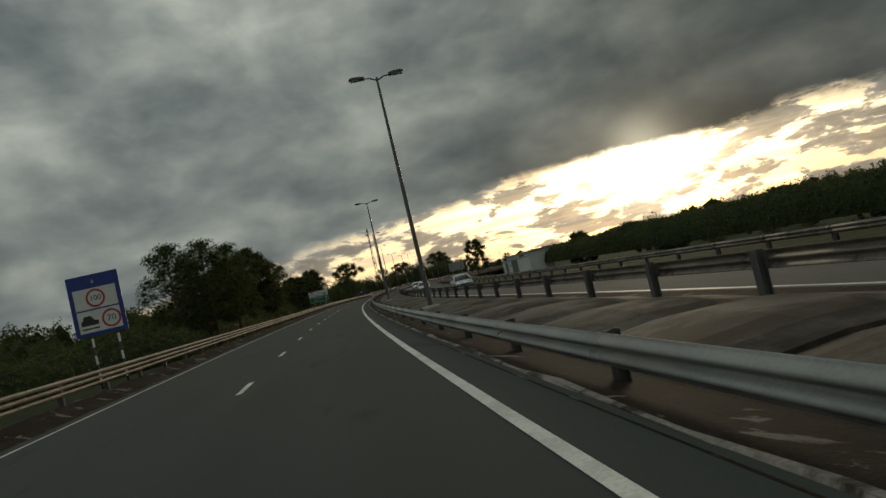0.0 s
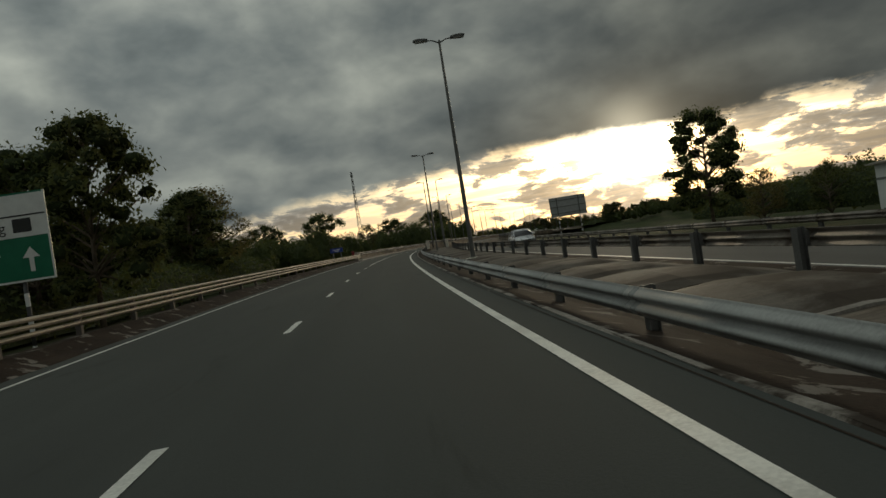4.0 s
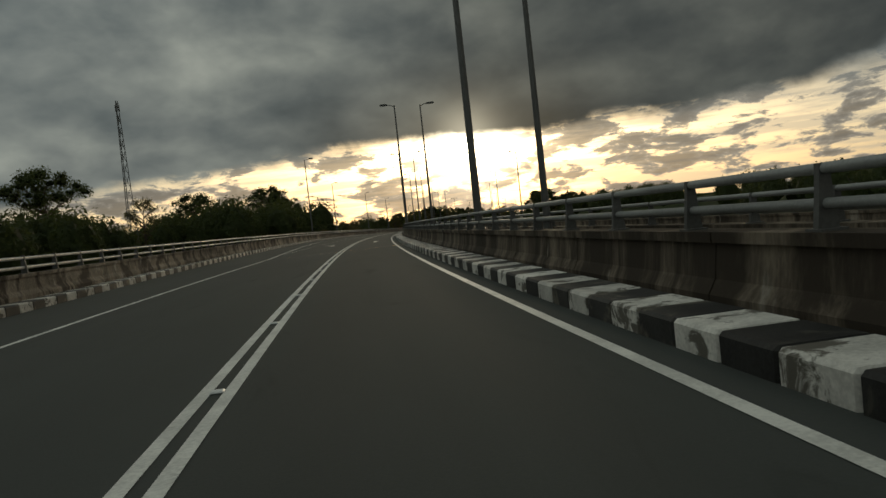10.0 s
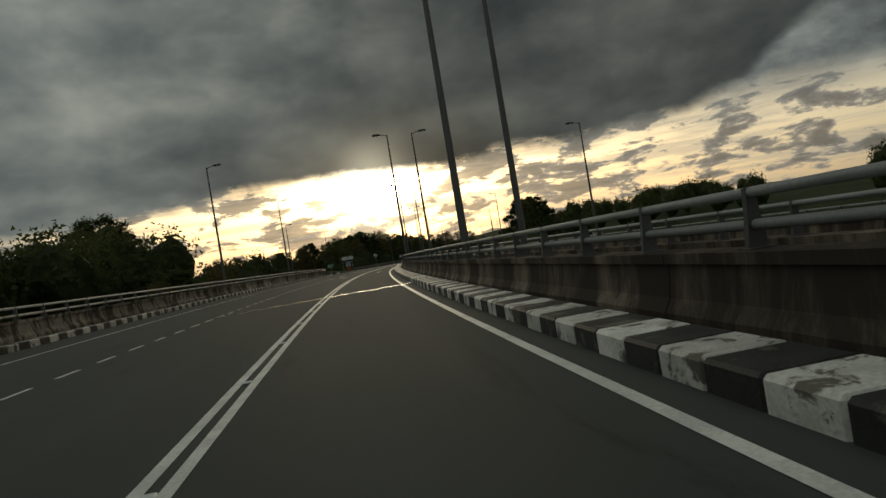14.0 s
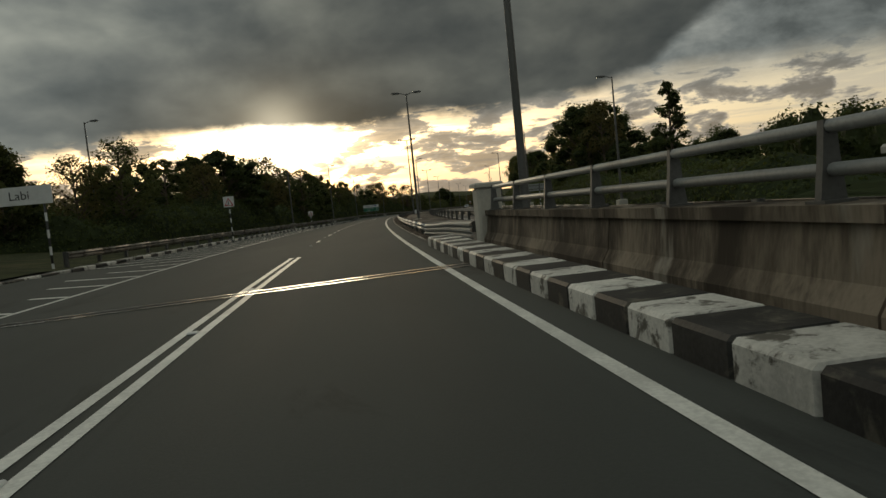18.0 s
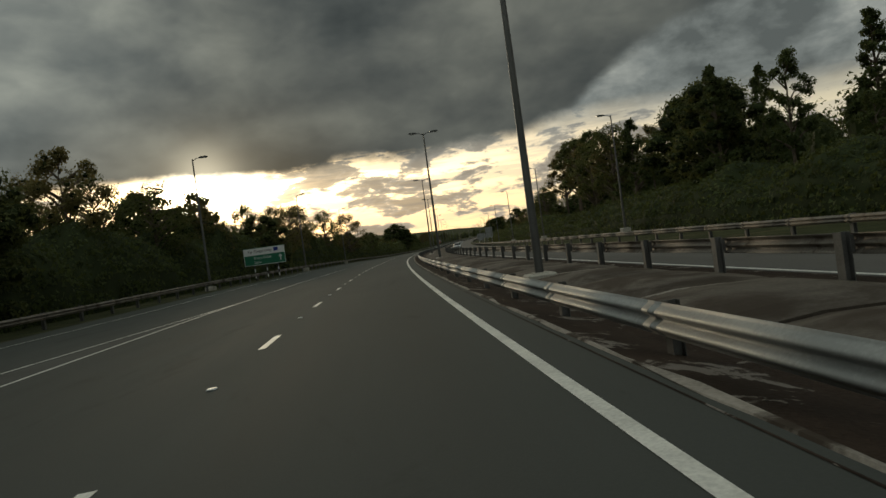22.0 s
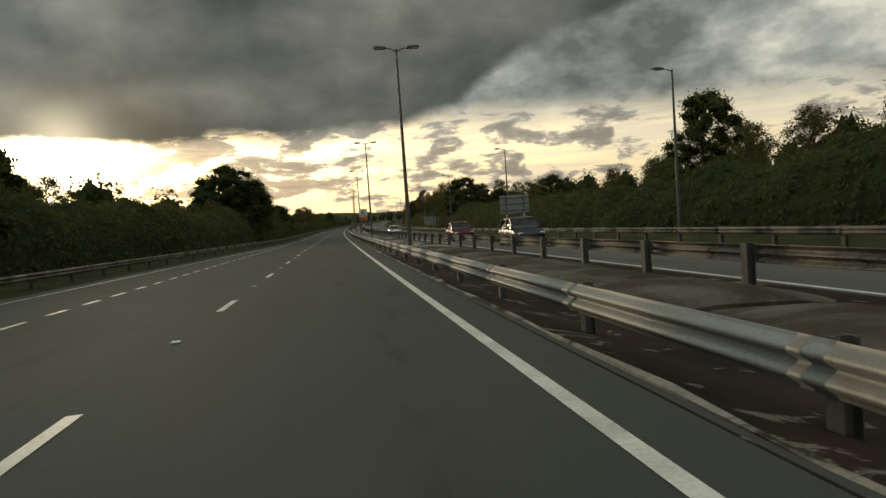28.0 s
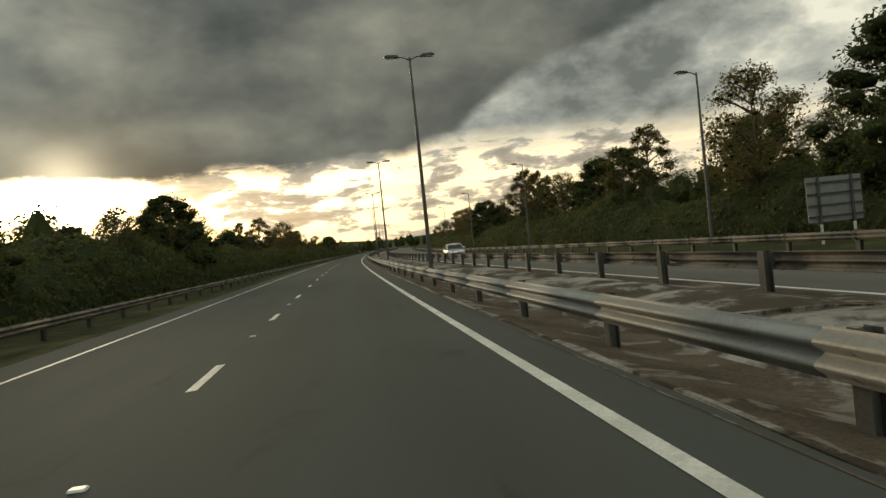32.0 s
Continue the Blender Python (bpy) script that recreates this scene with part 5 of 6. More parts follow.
def disc(parent, name, x, z, r, mat, y, inner=0.0):
    n = 28
    v, f = [], []
    for yy in (y - 0.003, y):
        for i in range(n):
            a = 2 * math.pi * i / n
            v.append((x + r * math.cos(a), yy, z + r * math.sin(a)))
    if inner:
        for i in range(n):
            a = 2 * math.pi * i / n
            v.append((x + inner * math.cos(a), y - 0.003, z + inner * math.sin(a)))
        f = [(i, (i + 1) % n, 2 * n + (i + 1) % n, 2 * n + i) for i in range(n)]
    else:
        f = [tuple(range(n))]
    f += [(i, n + i, n + (i + 1) % n, (i + 1) % n) for i in range(n)]
    return child(name, mesh(name, v, f, mat), parent)


def polygon(parent, name, pts, mat, y, t=0.003):
    k = len(pts)
    v = [(x, y - t, z) for x, z in pts] + [(x, y, z) for x, z in pts]
    f = [tuple(range(k)), tuple(range(2 * k - 1, k - 1, -1))] + [(i, k + i, k + (i + 1) % k, (i + 1) % k) for i in range(k)]
    return child(name, mesh(name, v, f, mat), parent)


def zebra_post(parent, x, z0, z1, r=0.045, stripes=True, y=0.06):
    """A round post in black and white bands."""
    if not stripes:
        return child("post", mesh("post", *tube([(x, y, z0), (x, y, z1)], [r, r], 8), POLE, True), parent)
    post = child("post", mesh("post", *tube([(x, y, z0), (x, y, z1)], [r, r], 8), SIGN_BLACK, True), parent)
    z = z0 + 0.5
    while z + 0.35 < z1:
        child("white_band", mesh("white_band", *tube([(x, y, z), (x, y, z + 0.35)], [r + 0.003, r + 0.003], 8, False), SIGN_WHITE, True), post)
        z += 0.7
    return post


def speed_sign():
    top = thing("speed_limit_sign", at(28, 10.55, -0.3, 0, False), "blue-framed speed limit board on striped posts behind the rail", "road sign")
    plate(top, "backboard", -1.0, 2.65, 1.0, 5.1, SIGN_BLUE, 0.03, 0.03, "deep blue board")
    plate(top, "upper_panel", -0.82, 3.72, 0.82, 4.55, SIGN_WHITE, -0.004)
    plate(top, "lower_panel", -0.82, 2.80, 0.82, 3.66, SIGN_WHITE, -0.004)
    words(top, "II", 0.0, 4.8, 0.2, SIGN_WHITE)
    for x, z, n in ((0.0, 4.13, "100"), (0.45, 3.22, "70")):
        disc(top, "limit_ring", x, z, 0.37, SIGN_RED, -0.012, 0.29)
        words(top, n, x, z, 0.30 if len(n) == 3 else 0.36, SIGN_BLACK)
    polygon(top, "lorry_shape", [(-0.72, 3.08), (-0.05, 3.08), (-0.05, 3.25), (-0.2, 3.28), (-0.32, 3.46), (-0.58, 3.46), (-0.66, 3.28), (-0.72, 3.26)], SIGN_BLACK, -0.012)
    plate(top, "plate_line", -0.72, 2.92, -0.05, 2.98, SIGN_BLACK, -0.012, 0.002)
    for x in (-0.45, 0.55):
        zebra_post(top, x, -0.4, 2.9)


def direction_sign(s, d, z, w, h, rows, label, posts=3, white=0.5):
    """Green board with a white head panel; rows: (text, x, height share, size, white or green field)."""
    top = thing("direction_sign", at(s, d, z, 0, False), label, "road sign")
    z0, z1 = 2.05, 2.05 + h
    plate(top, "board", -w / 2, z0, w / 2, z1, SIGN_GREEN, 0.03, 0.03, "green board")
    plate(top, "head_panel", -w / 2 + 0.05, z1 - h * white, w / 2 - 0.05, z1 - 0.05, SIGN_WHITE, -0.004, 0.004, "white head panel")
    for b in ((-w / 2, z0, w / 2, z0 + 0.05), (-w / 2, z0, -w / 2 + 0.05, z1), (w / 2 - 0.05, z0, w / 2, z1)):
        plate(top, "border", *b, SIGN_WHITE, -0.008, 0.003)
    for text, x, u, size, on_white in rows:
        words(top, text, x * w, z0 + h * u, size, SIGN_BLACK if on_white else SIGN_WHITE)
    return top, z0, z1


speed_sign()
g, z0, z1 = direction_sign(150, 12.0, -0.1, 4.1, 2.35, [("Labi", 0.05, 0.87, 0.42, True), ("Kg. Sungai Liang", -0.08, 0.62, 0.40, True), ("Kuala Belait", -0.05, 0.36, 0.40, False), ("Seria", -0.16, 0.14, 0.40, False)], "green and white direction board on striped posts")
plate(g, "divider", -2.0, z0 + 1.72, 2.0, z0 + 1.76, SIGN_BLACK, -0.01, 0.003)
polygon(g, "arrow", [(-1.6, z0 + 2.04), (-1.3, z0 + 2.2), (-1.3, z0 + 2.09), (-0.95, z0 + 2.09), (-0.95, z0 + 1.99), (-1.3, z0 + 1.99), (-1.3, z0 + 1.88)], SIGN_BLACK, -0.012)
polygon(g, "arrow", [(1.5, z0 + 0.9), (1.72, z0 + 0.62), (1.56, z0 + 0.62), (1.56, z0 + 0.25), (1.44, z0 + 0.25), (1.44, z0 + 0.62), (1.28, z0 + 0.62)], SIGN_WHITE, -0.012)
plate(g, "route_badge", 1.15, z0 + 1.3, 1.62, z0 + 1.66, SIGN_BLACK, -0.012, 0.003)
for x in (-1.2, 0.05, 1.2):
    zebra_post(g, x, -0.5, 2.3, 0.06)
g, z0, z1 = direction_sign(803, 16.4, 0.35, 4.7, 2.0, [("Kg. Sungai Liang", -0.1, 0.80, 0.42, True), ("Kuala Belait", -0.05, 0.42, 0.42, False), ("Seria", -0.18, 0.16, 0.42, False)], "green and white direction board on short striped posts", white=0.42)
polygon(g, "arrow", [(1.8, z0 + 1.0), (2.02, z0 + 0.72), (1.86, z0 + 0.72), (1.86, z0 + 0.3), (1.74, z0 + 0.3), (1.74, z0 + 0.72), (1.58, z0 + 0.72)], SIGN_WHITE, -0.012)
plate(g, "route_badge", 1.1, z0 + 1.42, 1.6, z0 + 1.84, SIGN_BLUE, -0.012, 0.003)
for x in (-1.3, 0.1, 1.4):
    zebra_post(g, x, -0.6, 2.3, 0.06)

# blue name board by the bridge; its script cannot be read
b = thing("name_sign", at(235, 12.0, -0.2, 0, False), "small blue name board on two pale posts", "road sign")
plate(b, "board", -0.95, 2.15, 0.95, 2.8, SIGN_BLUE, 0.03, 0.03)
for x0, x1, zz in ((-0.55, -0.1, 2.5), (0.0, 0.55, 2.52), (-0.3, 0.35, 2.3)):
    plate(b, "script_bar", x0, zz, x1, zz + 0.09, SIGN_WHITE, -0.004, 0.003)
for x in (-0.55, 0.6):
    zebra_post(b, x, -1.2, 2.2, 0.05, False)
# striped hazard marker at the parapet's end
b = thing("hazard_marker", at(BL0 - 2.5, 10.3, -0.1, 0, False), "red and black striped hazard marker by the parapet end", "road sign")
plate(b, "board", -0.2, 0.9, 0.2, 1.9, SIGN_BLACK, 0.02, 0.02)
for zz in (0.95, 1.28, 1.61):
    polygon(b, "stripe", [(-0.2, zz), (0.2, zz + 0.1), (0.2, zz + 0.26), (-0.2, zz + 0.16)], SIGN_RED, -0.004)
zebra_post(b, 0, -0.5, 0.9, 0.03, False, 0.03)

# the island's signs
b = thing("arrow_board", at(621.5, 15.1, 0.0, 0, False), "white pointed arrow board lettered Labi on striped posts", "road sign")
polygon(b, "board", [(-1.55, 3.42), (-1.25, 3.05), (1.42, 3.02), (1.42, 3.78), (-1.25, 3.78)], SIGN_WHITE, 0.02, 0.03)
polygon(b, "chevron", [(-1.5, 3.42), (-1.22, 3.08), (-1.1, 3.08), (-1.3, 3.42), (-1.1, 3.75), (-1.22, 3.75)], SIGN_BLACK, -0.014)
words(b, "Labi", 0.15, 3.4, 0.5, SIGN_BLACK, -0.016)
for x in (-1.15, 1.05):
    zebra_post(b, x, -0.3, 3.1, 0.05)
b = thing("pass_either_side_sign", at(613.3, 13.65, 0.0, 0, False), "blue pass-either-side sign over an orange chevron plate", "road sign")
plate(b, "square", -0.5, 1.5, 0.5, 2.5, SIGN_WHITE, 0.02, 0.02)
disc(b, "blue_disc", 0, 2.0, 0.45, SIGN_BLUE, -0.006)
polygon(b, "arrow", [(-0.06, 2.3), (0.06, 2.3), (0.22, 1.85), (0.3, 1.85), (0.2, 1.66), (0.05, 1.80), (0.12, 1.82), (0.0, 2.1), (-0.12, 1.82), (-0.05, 1.80), (-0.2, 1.66), (-0.3, 1.85), (-0.22, 1.85)], SIGN_WHITE, -0.012)
plate(b, "chevron_plate", -0.5, 0.45, 0.5, 1.48, SIGN_RUST, 0.02, 0.02, "orange plate")
for k in range(3):
    zz = 0.5 + 0.32 * k
    polygon(b, "chevron", [(-0.48, zz), (0, zz + 0.3), (0.48, zz), (0.48, zz + 0.14), (0, zz + 0.44), (-0.48, zz + 0.14)] if k < 2 else [(-0.48, zz), (0, zz + 0.26), (0.48, zz), (0.48, zz + 0.05), (0, zz + 0.31), (-0.48, zz + 0.05)], SIGN_BLACK, -0.006)
zebra_post(b, 0, -0.3, 1.6, 0.05, False, 0.07)

for s, d, z in ((626.0, 29.6, 0.8), (622.0,) + island_crown(622.0)):
    b = thing("chevron_marker", at(s, d, z, 0, False), "small black and red chevron board by the slip road", "road sign", "chevron markers")
    plate(b, "board", -0.3, 0.75, 0.3, 1.45, SIGN_BLACK, 0.02, 0.02)
    polygon(b, "chevron", [(0.22, 0.8), (0.02, 0.8), (-0.22, 1.1), (0.02, 1.4), (0.22, 1.4), (-0.02, 1.1)], SIGN_RED, -0.004)
    zebra_post(b, 0, -0.5, 0.9, 0.03, False, 0.04)

b = thing("notice_board", at(618.5, 18.6, 0.12, 0, False), "small dark notice board with three lines on a white post", "road sign")
plate(b, "board", -0.75, 1.75, 0.75, 2.55, SIGN_GREEN, 0.02, 0.02)
for zz in (1.85, 2.1, 2.35):
    plate(b, "script_bar", -0.6, zz, 0.6, zz + 0.09, SIGN_WHITE, -0.004, 0.003)
zebra_post(b, 0, -0.5, 1.9, 0.045, True, 0.07)


def warning_sign(s, d, z, foot, label, figure, plate_text="", k=1.0, turn=0.0):
    """White square board with a red triangle, an orange plate below, on a striped post."""
    top = thing("warning_sign", at(s, d, z, turn, False), label, "road sign")
    plate(top, "board", -0.45 * k, foot, 0.45 * k, foot + 0.9 * k, SIGN_WHITE, 0.02, 0.02)
    a = foot + 0.08 * k
    polygon(top, "triangle", [(-0.4 * k, a), (0.4 * k, a), (0, a + 0.72 * k)], SIGN_RED, -0.004)
    polygon(top, "triangle_field", [(-0.28 * k, a + 0.07 * k), (0.28 * k, a + 0.07 * k), (0, a + 0.57 * k)], SIGN_WHITE, -0.008)
    for pts in figure:
        polygon(top, "symbol", [(x * k, a + y * k) for x, y in pts], SIGN_BLACK, -0.012)
    if plate_text:
        plate(top, "plate", -0.45 * k, foot - 0.43 * k, 0.45 * k, foot - 0.02 * k, SIGN_ORANGE, 0.02, 0.02, "orange distance plate")
        words(top, plate_text, 0, foot - 0.22 * k, 0.32 * k, SIGN_BLACK)
    zebra_post(top, 0, -0.4, foot + 0.5 * k, 0.045, True, 0.07)
    return top


U_TURN = [[(-0.12, 0.1), (-0.06, 0.1), (-0.06, 0.32), (-0.03, 0.36), (0.03, 0.36), (0.06, 0.32), (0.06, 0.24), (0.12, 0.24), (0.12, 0.34), (0.06, 0.42), (-0.06, 0.42), (-0.12, 0.34)], [(0.03, 0.25), (0.15, 0.25), (0.09, 0.13)]]
MERGE = [[(-0.03, 0.1), (0.03, 0.1), (0.03, 0.42), (-0.03, 0.42)], [(-0.14, 0.1), (-0.08, 0.1), (0.0, 0.26), (0.0, 0.34)]]
warning_sign(996, -1.75, right_z(-1.75), 2.6, "U-turn warning sign with an orange distance plate in the median", U_TURN, "300 m", 0.96)
warning_sign(647, 12.05, 0.1, 2.75, "merging traffic warning sign on a striped post", MERGE, "", 0.9)
warning_sign(703, 13.6, 0.0, 1.9, "merging traffic warning sign beyond the kerb", MERGE, "", 0.8)


def back_sign(s, d, z, w, h, foot, label, ribs=3, turn=180):
    """A board of the opposite carriageway, seen from behind."""
    top = thing("direction_sign", at(s, d, z, 0, False), label, "road sign")
    plate(top, "board", -w / 2, foot, w / 2, foot + h, SIGN_BACK, 0.0, 0.03)
    for k in range(ribs):
        zz = foot + h * (k + 0.5) / ribs
        child("rib", mesh("rib", *box(-w / 2, -0.09, zz - 0.04, w / 2, -0.031, zz + 0.04), STEEL_POST), top)
    for x in (-w * 0.3, w * 0.3):
        child("stiffener", mesh("stiffener", *box(x - 0.05, -0.16, foot, x + 0.05, -0.091, foot + h), STEEL_POST), top)
        zebra_post(top, x, -0.6, foot + 0.2, 0.06, True, -0.12)


back_sign(226, -21.7, -1.6, 5.0, 2.7, 2.95, "large direction board seen from its grey back")
back_sign(993, -18.0, -1.5, 3.2, 2.0, 2.4, "direction board seen from its grey back")
back_sign(1081, -20.1, -1.5, 2.7, 2.0, 1.05, "small direction board seen from its grey ribbed back", 4)
back_sign(929, -18.3, -1.5, 2.0, 3.0, 2.3, "tall board seen from its dark back")
back_sign(680, -18.4, -1.5, 3.0, 0.9, 2.5, "low name board seen from its grey back", 2)

# mast -----------------------------------------------------------------------


def mast(s, d, height):
    """Lattice mast of three legs with bracing."""
    p = P(s, d)
    p.z = float(ground_height(np.array([p.x]), np.array([p.y]))[0])
    top = thing("radio_mast", Matrix.Translation(p), "tall grey lattice radio mast in the forest", "radio mast")
    step = height / 14
    legs = [(math.cos(a), math.sin(a)) for a in (0.3, 2.39, 4.49)]
    wide = [2.6 - 2.1 * (k / 14) ** 0.8 for k in range(15)]
    for c, q in legs:
        child("leg", mesh("leg", *tube([(c * r, q * r, k * step) for k, r in enumerate(wide)], [0.13] * 15, 5), TOWER_GREY), top)
    for k in range(14):
        for i, (c, q) in enumerate(legs):
            c2, q2 = legs[(i + 1) % 3]
            for (xa, ya), (xb, yb) in (((c, q), (c2, q2)), ((c2, q2), (c, q))):
                child("brace", mesh("brace", *tube([(xa * wide[k], ya * wide[k], k * step), (xb * wide[k + 1], yb * wide[k + 1], (k + 1) * step)], [0.07, 0.07], 4, False), TOWER_GREY), top)
    for a in (0.5, 2.6, 4.7):
        child("antenna", mesh("antenna", *box(math.cos(a) * 0.8 - 0.15, math.sin(a) * 0.8 - 0.1, height - 4, math.cos(a) * 0.8 + 0.15, math.sin(a) * 0.8 + 0.1, height - 1.5, 0.03), TOWER_GREY), top)


mast(586, 122, 68)

# building beyond the opposite carriageway -----------------------------------


def shed():
    top = thing("warehouse", at(168, -34.2, -1.9, 15.4, False), "long white clad warehouse with grey shutters", "building")
    L, W, H = 16.5, 6.0, 3.1
    child("wall", mesh("wall", *joined(box(0, -L / 2, -6.0, W, L / 2, H)), WHITE_WALL), top)
    child("roof", mesh("roof", *extruded([(-0.4, H), (W + 0.4, H), (W + 0.4, H + 0.12), (W / 2, H + 0.35), (-0.4, H + 0.12)], -L / 2 - 0.4, L / 2 + 0.4), ROOF_GREY), top)
    child("eaves_band", mesh("eaves_band", *box(-0.05, -L / 2, 2.05, -0.002, L / 2, 2.2), DOOR_GREY), top)
    for y0, y1, z1 in ((-1.0, 2.6, 2.0), (5.0, 6.6, 1.6)):
        sh = child("shutter", mesh("shutter", *box(-0.04, y0, -1.0, -0.002, y1, z1), DOOR_GREY), top)
        for k in range(8):
            child("slat", mesh("slat", *box(-0.07, y0 + 0.05, -0.9 + k * 0.36, -0.041, y1 - 0.05, -0.6 + k * 0.36), DOOR_GREY), sh)
    for y0, z0, y1, z2 in ((3.4, 0.6, 4.1, 1.1), (5.0, 2.45, 7.0, 2.8), (-5.5, 2.45, -3.0, 2.75)):
        w = child("window", mesh("window", *box(-0.03, y0, z0, -0.002, y1, z2), CAR_GLASS), top)
        child("window_frame", mesh("window_frame", *joined(box(-0.06, y0 - 0.06, z0 - 0.06, -0.002, y1 + 0.06, z0), box(-0.06, y0 - 0.06, z2, -0.002, y1 + 0.06, z2 + 0.06)), WHITE_WALL), w)


shed()

# painted arrows, hatching, joints -------------------------------------------


def paint_shape(name, s, d, pts, label, k=1.0):
    """A flat painted figure; pts are (to the right, ahead) in metres."""
    v = [P(s + y * k, d - x, left_up(s, d) + 0.007) for x, y in pts]
    ob = new(name, mesh(name, v, [tuple(range(len(v)))], PAINT))
    return tagged(ob, label, "road marking", "painted arrows", "structure")


STRAIGHT = [(-0.09, 0.0), (0.09, 0.0), (0.09, 3.0), (0.36, 2.7), (0.0, 5.0), (-0.36, 2.7), (-0.09, 3.0)]
LEFT_TURN = [(0.12, 0.0), (0.3, 0.0), (0.3, 3.3), (-0.15, 4.1), (-0.15, 4.5), (-0.75, 3.7), (-0.15, 3.0), (-0.15, 3.4), (0.12, 2.9)]
for s in (386, 534.5, 578.5):
    paint_shape("painted_arrow", s, 1.45, STRAIGHT, "white painted straight-ahead arrow")
for s in (388.5, 535.6, 579.5):
    paint_shape("painted_arrow", s, 5.45, LEFT_TURN if s < 535 else STRAIGHT, "white painted lane arrow")


def ribbon(name, pts, width, label):
    """A painted line through stations and offsets."""
    v = []
    for i, (s, d) in enumerate(pts):
        a, b = pts[max(i - 1, 0)], pts[min(i + 1, len(pts) - 1)]
        t = Vector((b[0] - a[0], b[1] - a[1])).normalized()
        for q in (1, -1):
            ss, dd = s - t.y * width / 2 * q, d + t.x * width / 2 * q
            v.append(P(ss, dd, left_up(ss, dd) + 0.008))
    f = [(2 * i, 2 * i + 1, 2 * i + 3, 2 * i + 2) for i in range(len(pts) - 1)]
    return tagged(new(name, mesh(name, v, f, PAINT)), label, "road marking", kind="structure")


ribbon("slip_line", [(572, 11.4), (580, 9.9), (588, 9.3), (594, 9.25), (598, 9.8), (600, 11.0), (603, 13.5), (608, 18.0), (612, 23.5)], 0.14, "white painted line curving into the slip road")
hatch = thing("hatching", Matrix.Identity(4), "white painted diagonal hatching before the kerbed island", "road marking", kind="structure")
for k in range(39):
    s = 600 + k * 2.6
    d0 = lerp(s, [576, 600, 640, 700], [7.75, 7.7, 8.2, 9.1])
    d1 = lerp(s, [600, 612, 640, 690, 702], [10.5, 12.9, 13.5, 13.2, 10.4])
    v = []
    for w in (d0 + 0.1, d1):
        q = s + 0.38 * (w - d0)
        v += [P(q - 0.11, w, left_up(q, w) + 0.008), P(q + 0.11, w, left_up(q, w) + 0.008)]
    child("hatch_stripe", mesh("hatch_stripe", v, [(0, 1, 3, 2)], PAINT), hatch)

for s in (247.5, 369.8, 490.0, 603.0):
    joint = thing("expansion_joint", Matrix.Identity(4), "worn steel expansion joint across the bridge deck", "expansion joint", kind="structure")
    for off, w in ((-0.22, 0.12), (0.0, 0.07), (0.2, 0.12)):
        ob = strip("joint_bar", s + off, s + off + w, lambda q: [(pavement_left(s) - 0.2 if s < 560 else 9.0, left_up(s, 9) + 0.012), (7.9, 0.012), (0, 0.012), (-0.38, 0.01)], JOINT_STEEL if off else RUBBER, parent=joint, step=1.0)

# cars on the opposite carriageway -------------------------------------------


def loft(sections, n_skip=0):
    """Skin through rings of equal length, closed at both ends."""
    k = len(sections[0])
    v = [p for ring in sections for p in ring]
    f = [(i * k + j, i * k + (j + 1) % k, (i + 1) * k + (j + 1) % k, (i + 1) * k + j) for i in range(len(sections) - 1) for j in range(k)]
    f += [tuple(range(k - 1, -1, -1)), tuple(range((len(sections) - 1) * k, len(sections) * k))]
    return v, f


def hull_ring(y, zb, zt, w):
    half = [(w * 0.55, zb), (w * 0.93, zb + 0.04), (w, zb + 0.16), (w, (zb + zt) / 2), (w * 0.975, zt - 0.12), (w * 0.92, zt - 0.03), (w * 0.55, zt + 0.015)]
    return [(x, y, z) for x, z in half] + [(-x, y, z) for x, z in reversed(half)]


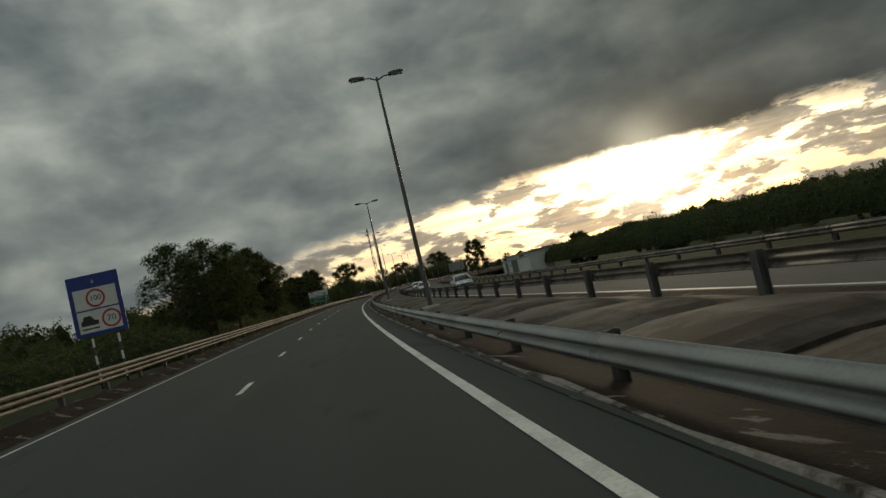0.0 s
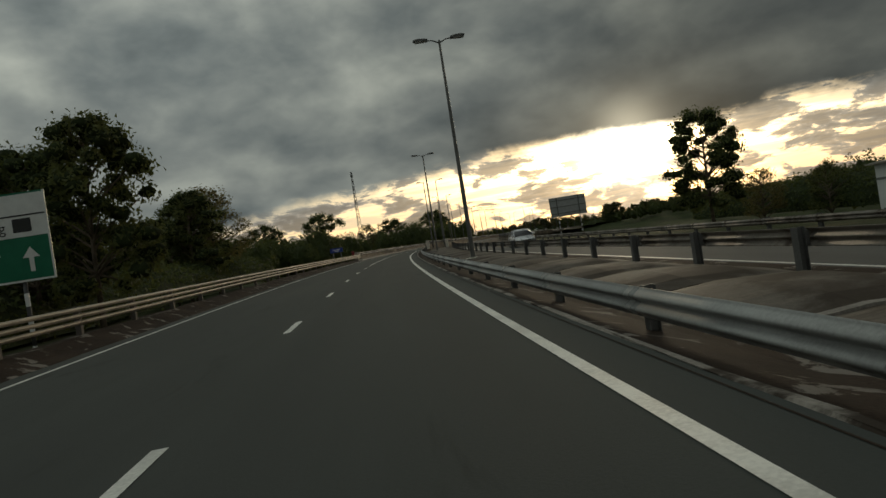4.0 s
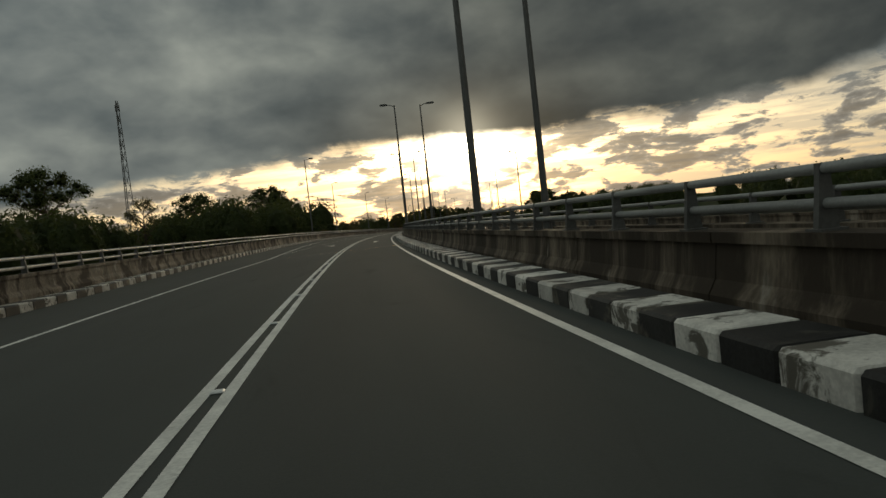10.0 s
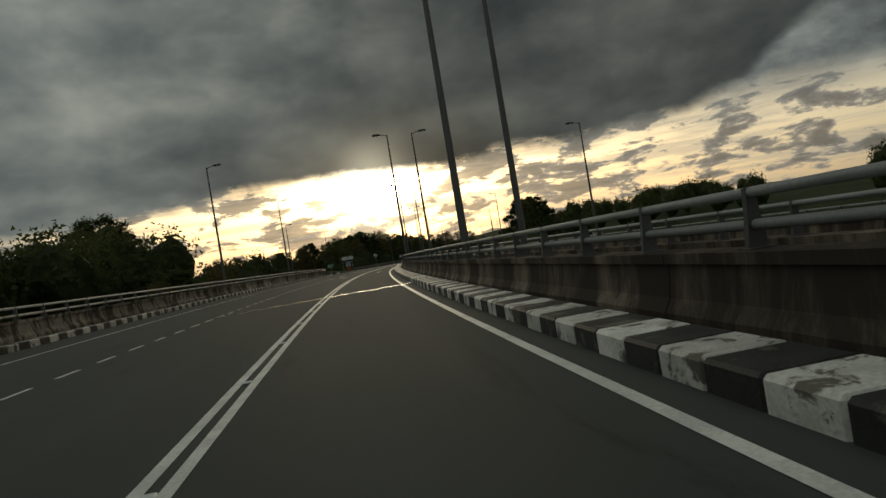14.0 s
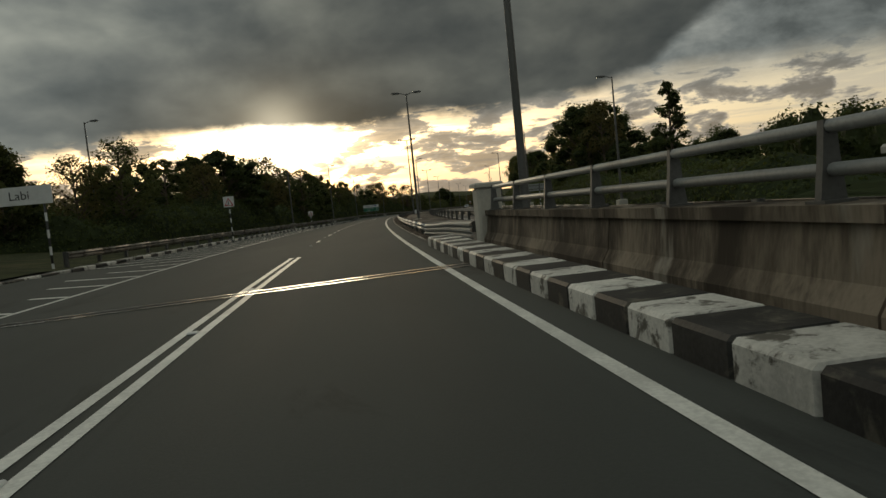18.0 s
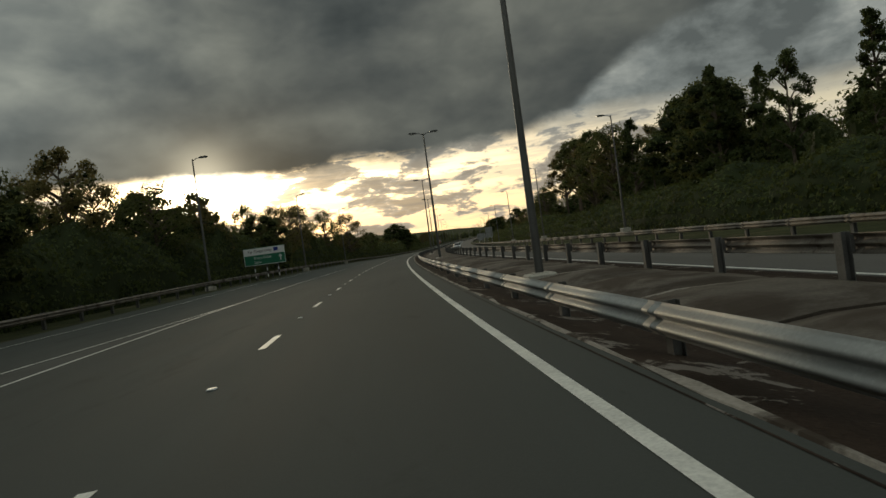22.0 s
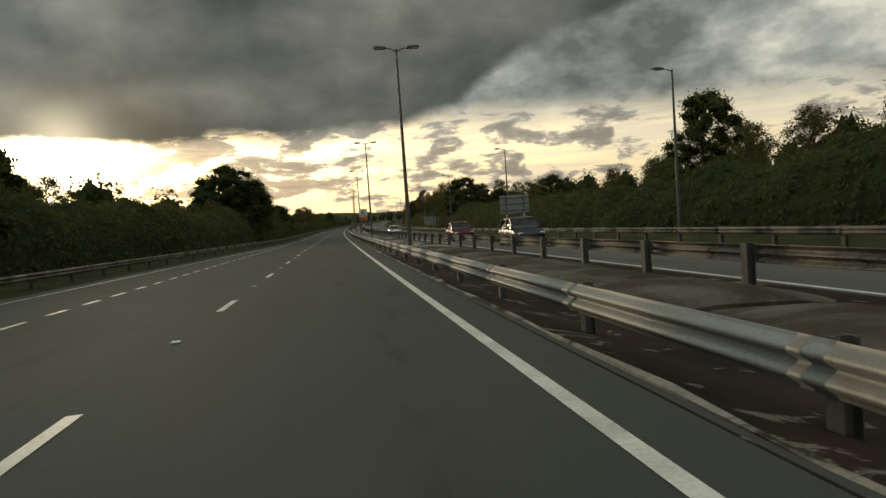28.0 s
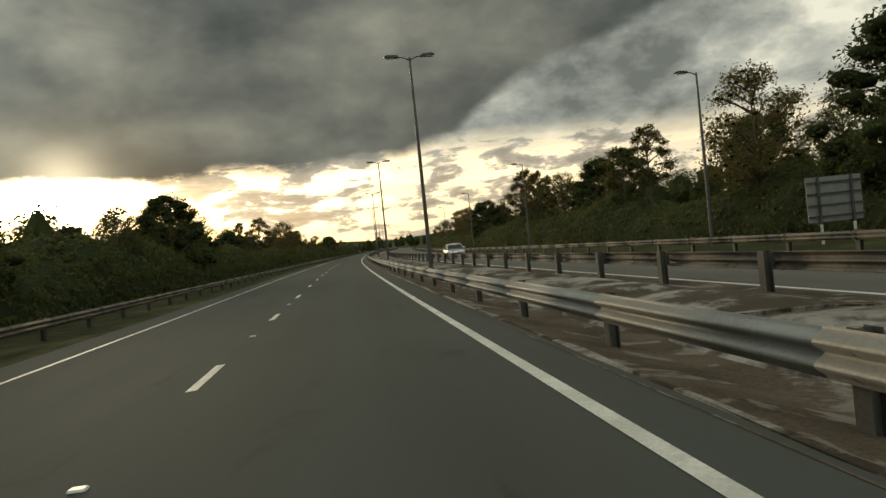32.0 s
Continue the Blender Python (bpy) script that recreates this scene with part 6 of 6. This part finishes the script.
def car(s, d, paint, label, lift=0.0):
    """A car facing against the camera's way."""
    top = thing("car", at(s, d, right_z(d), 180), label, "car", "cars")
    W, q = 0.86, lift * 0.45
    hull = [(-2.17, 0.42, 0.66, 0.70), (-2.12, 0.34, 0.84, 0.78), (-1.95, 0.27, 0.95, 0.83), (-1.5, 0.25, 0.97, W), (-0.5, 0.24, 0.95, W), (0.6, 0.24, 0.93, W), (1.15, 0.25, 0.90, W), (1.6, 0.26, 0.84, 0.84), (1.98, 0.28, 0.75, 0.80), (2.12, 0.34, 0.66, 0.74), (2.17, 0.42, 0.56, 0.66)]
    child("body", mesh("body", *loft([hull_ring(y, zb, zt + q, w) for y, zb, zt, w in hull]), paint, True), top)
    back = 1.72 + lift * 0.6
    cab = [(-back, 0.93 + q, 0.74), (-back + 0.28, 1.20 + lift * 0.8, 0.70), (-back + 0.62, 1.385 + lift, 0.64), (-0.2, 1.42 + lift, 0.63), (0.35, 1.36 + lift, 0.64), (0.75, 1.18 + lift * 0.7, 0.69), (1.22, 0.90 + q, 0.75)]
    rings = []
    for y, zt, w in cab:
        zb = 0.86 + q
        rings.append([(0.78, y, zb), (0.77, y, zb + 0.04), (w + 0.02, y, max(zb + 0.05, zt - 0.06)), (w - 0.08, y, max(zb + 0.06, zt))] + [(-(w - 0.08), y, max(zb + 0.06, zt)), (-(w + 0.02), y, max(zb + 0.05, zt - 0.06)), (-0.77, y, zb + 0.04), (-0.78, y, zb)])
    child("cabin_glass", mesh("cabin_glass", *loft(rings), CAR_GLASS, True), top)
    roof = [(-back + 0.50, 1.34 + lift, 0.66), (-back + 0.68, 1.405 + lift, 0.655), (-0.2, 1.44 + lift, 0.65), (0.22, 1.405 + lift, 0.66), (0.40, 1.36 + lift, 0.66)]
    child("roof", mesh("roof", *loft([[(w, y, z - 0.07), (w * 0.97, y, z - 0.01), (w * 0.6, y, z + 0.02), (-w * 0.6, y, z + 0.02), (-w * 0.97, y, z - 0.01), (-w, y, z - 0.07)] for y, z, w in roof]), paint, True), top)
    for x in (-1, 1):
        for y, yb in ((1.20, 0.40), (-back + 0.04, -back + 0.58), (-0.32, -0.28)):
            child("pillar", mesh("pillar", *tube([(x * 0.785, y, 0.92 + q), (x * 0.67, yb, 1.35 + lift)], [0.045, 0.04], 6), paint), top)
        for y in (-1.32, 1.36):
            child("wheel_arch", mesh("wheel_arch", *tube([(x * 0.70, y, 0.34), (x * 0.868, y, 0.34)], [0.37, 0.37], 20), SIGN_BLACK), top)
            wheel = child("wheel", mesh("tyre", *tube([(x * 0.68, y, 0.31), (x * 0.875, y, 0.31)], [0.31, 0.305], 18), RUBBER), top)
            child("rim", mesh("rim", *tube([(x * 0.80, y, 0.31), (x * 0.884, y, 0.31)], [0.2, 0.18], 12), RIM), wheel)
        child("headlight", mesh("headlight", *box(x * 0.56 - 0.17, 1.96, 0.56 + q, x * 0.56 + 0.17, 2.13, 0.68 + q, 0.03), LIGHT_LENS), top)
        child("tail_light", mesh("tail_light", *box(x * 0.62 - 0.13, -2.16, 0.66 + q, x * 0.62 + 0.13, -2.0, 0.82 + q, 0.02), TAIL_LENS), top)
        child("mirror", mesh("mirror", *box(x * 0.92 - 0.09, 0.78, 0.94 + q, x * 0.92 + 0.09, 0.90, 1.07 + q, 0.02), paint), top)
    child("grille", mesh("grille", *box(-0.4, 2.08, 0.44, 0.4, 2.18, 0.56), SIGN_BLACK), top)


car(64, -9.6, CAR_SILVER, "silver saloon on the opposite carriageway")
car(100, -8.6, CAR_SILVER, "silver saloon in a line on the opposite carriageway")
car(140.5, -9.0, CAR_SILVER, "white saloon in a line on the opposite carriageway")
car(188, -9.3, CAR_SILVER, "pale saloon in a line on the opposite carriageway")
car(957, -8.8, CAR_DARK, "dark blue hatchback on the opposite carriageway", 0.1)
car(1026, -7.4, CAR_SILVER, "white hatchback on the opposite carriageway")
car(890, -8.2, CAR_SILVER, "white saloon on the opposite carriageway")
car(974.6, -8.5, CAR_RED, "dark red saloon on the opposite carriageway", 0.05)
car(1120, -8.8, CAR_SILVER, "white hatchback on the opposite carriageway")

# small white cabinet beside a median lamp
c = thing("control_cabinet", at(709.3, -3.0, right_z(-3.0) + 0.1, 0, False) @ Matrix.Diagonal((0.6, 0.6, 0.65, 1)), "small white lighting control cabinet on a concrete plinth", "cabinet")
child("plinth", mesh("plinth", *box(-0.35, -0.25, -0.3, 0.35, 0.25, 0.25, 0.02), CONCRETE_PALE), c)
body = child("body", mesh("body", *box(-0.3, -0.2, 0.252, 0.3, 0.2, 1.2, 0.03), SIGN_WHITE), c)
child("cabinet_door", mesh("cabinet_door", *box(-0.26, -0.215, 0.3, 0.26, -0.202, 1.12), SIGN_WHITE), c)
child("cap", mesh("cap", *box(-0.35, -0.25, 1.203, 0.35, 0.25, 1.27, 0.02), SIGN_BACK), c)

# thin posts along the painted gore
DELINEATOR = mesh("delineator_post", *joined(tube([(0, 0, -0.1), (0, 0, 0.72)], [0.04, 0.035], 8), tube([(0, 0, -0.02), (0, 0, 0.03)], [0.11, 0.09], 10)), RUBBER)
DELINEATOR_BAND = mesh("reflective_band", *tube([(0, 0, 0.55), (0, 0, 0.63)], [0.041, 0.040], 8, False), SIGN_WHITE)
for k in range(11):
    s = 723.0 + 1.2 * k
    d = lerp(s, [722, 740, 748], [10.6, 9.75, 9.3])
    top = thing("delineator", at(s, d, left_up(s, d) + 0.01, 0, False), "thin dark delineator post on the painted gore", "delineator", "gore delineators")
    child("post", DELINEATOR, top)
    child("reflective_band", DELINEATOR_BAND, top)
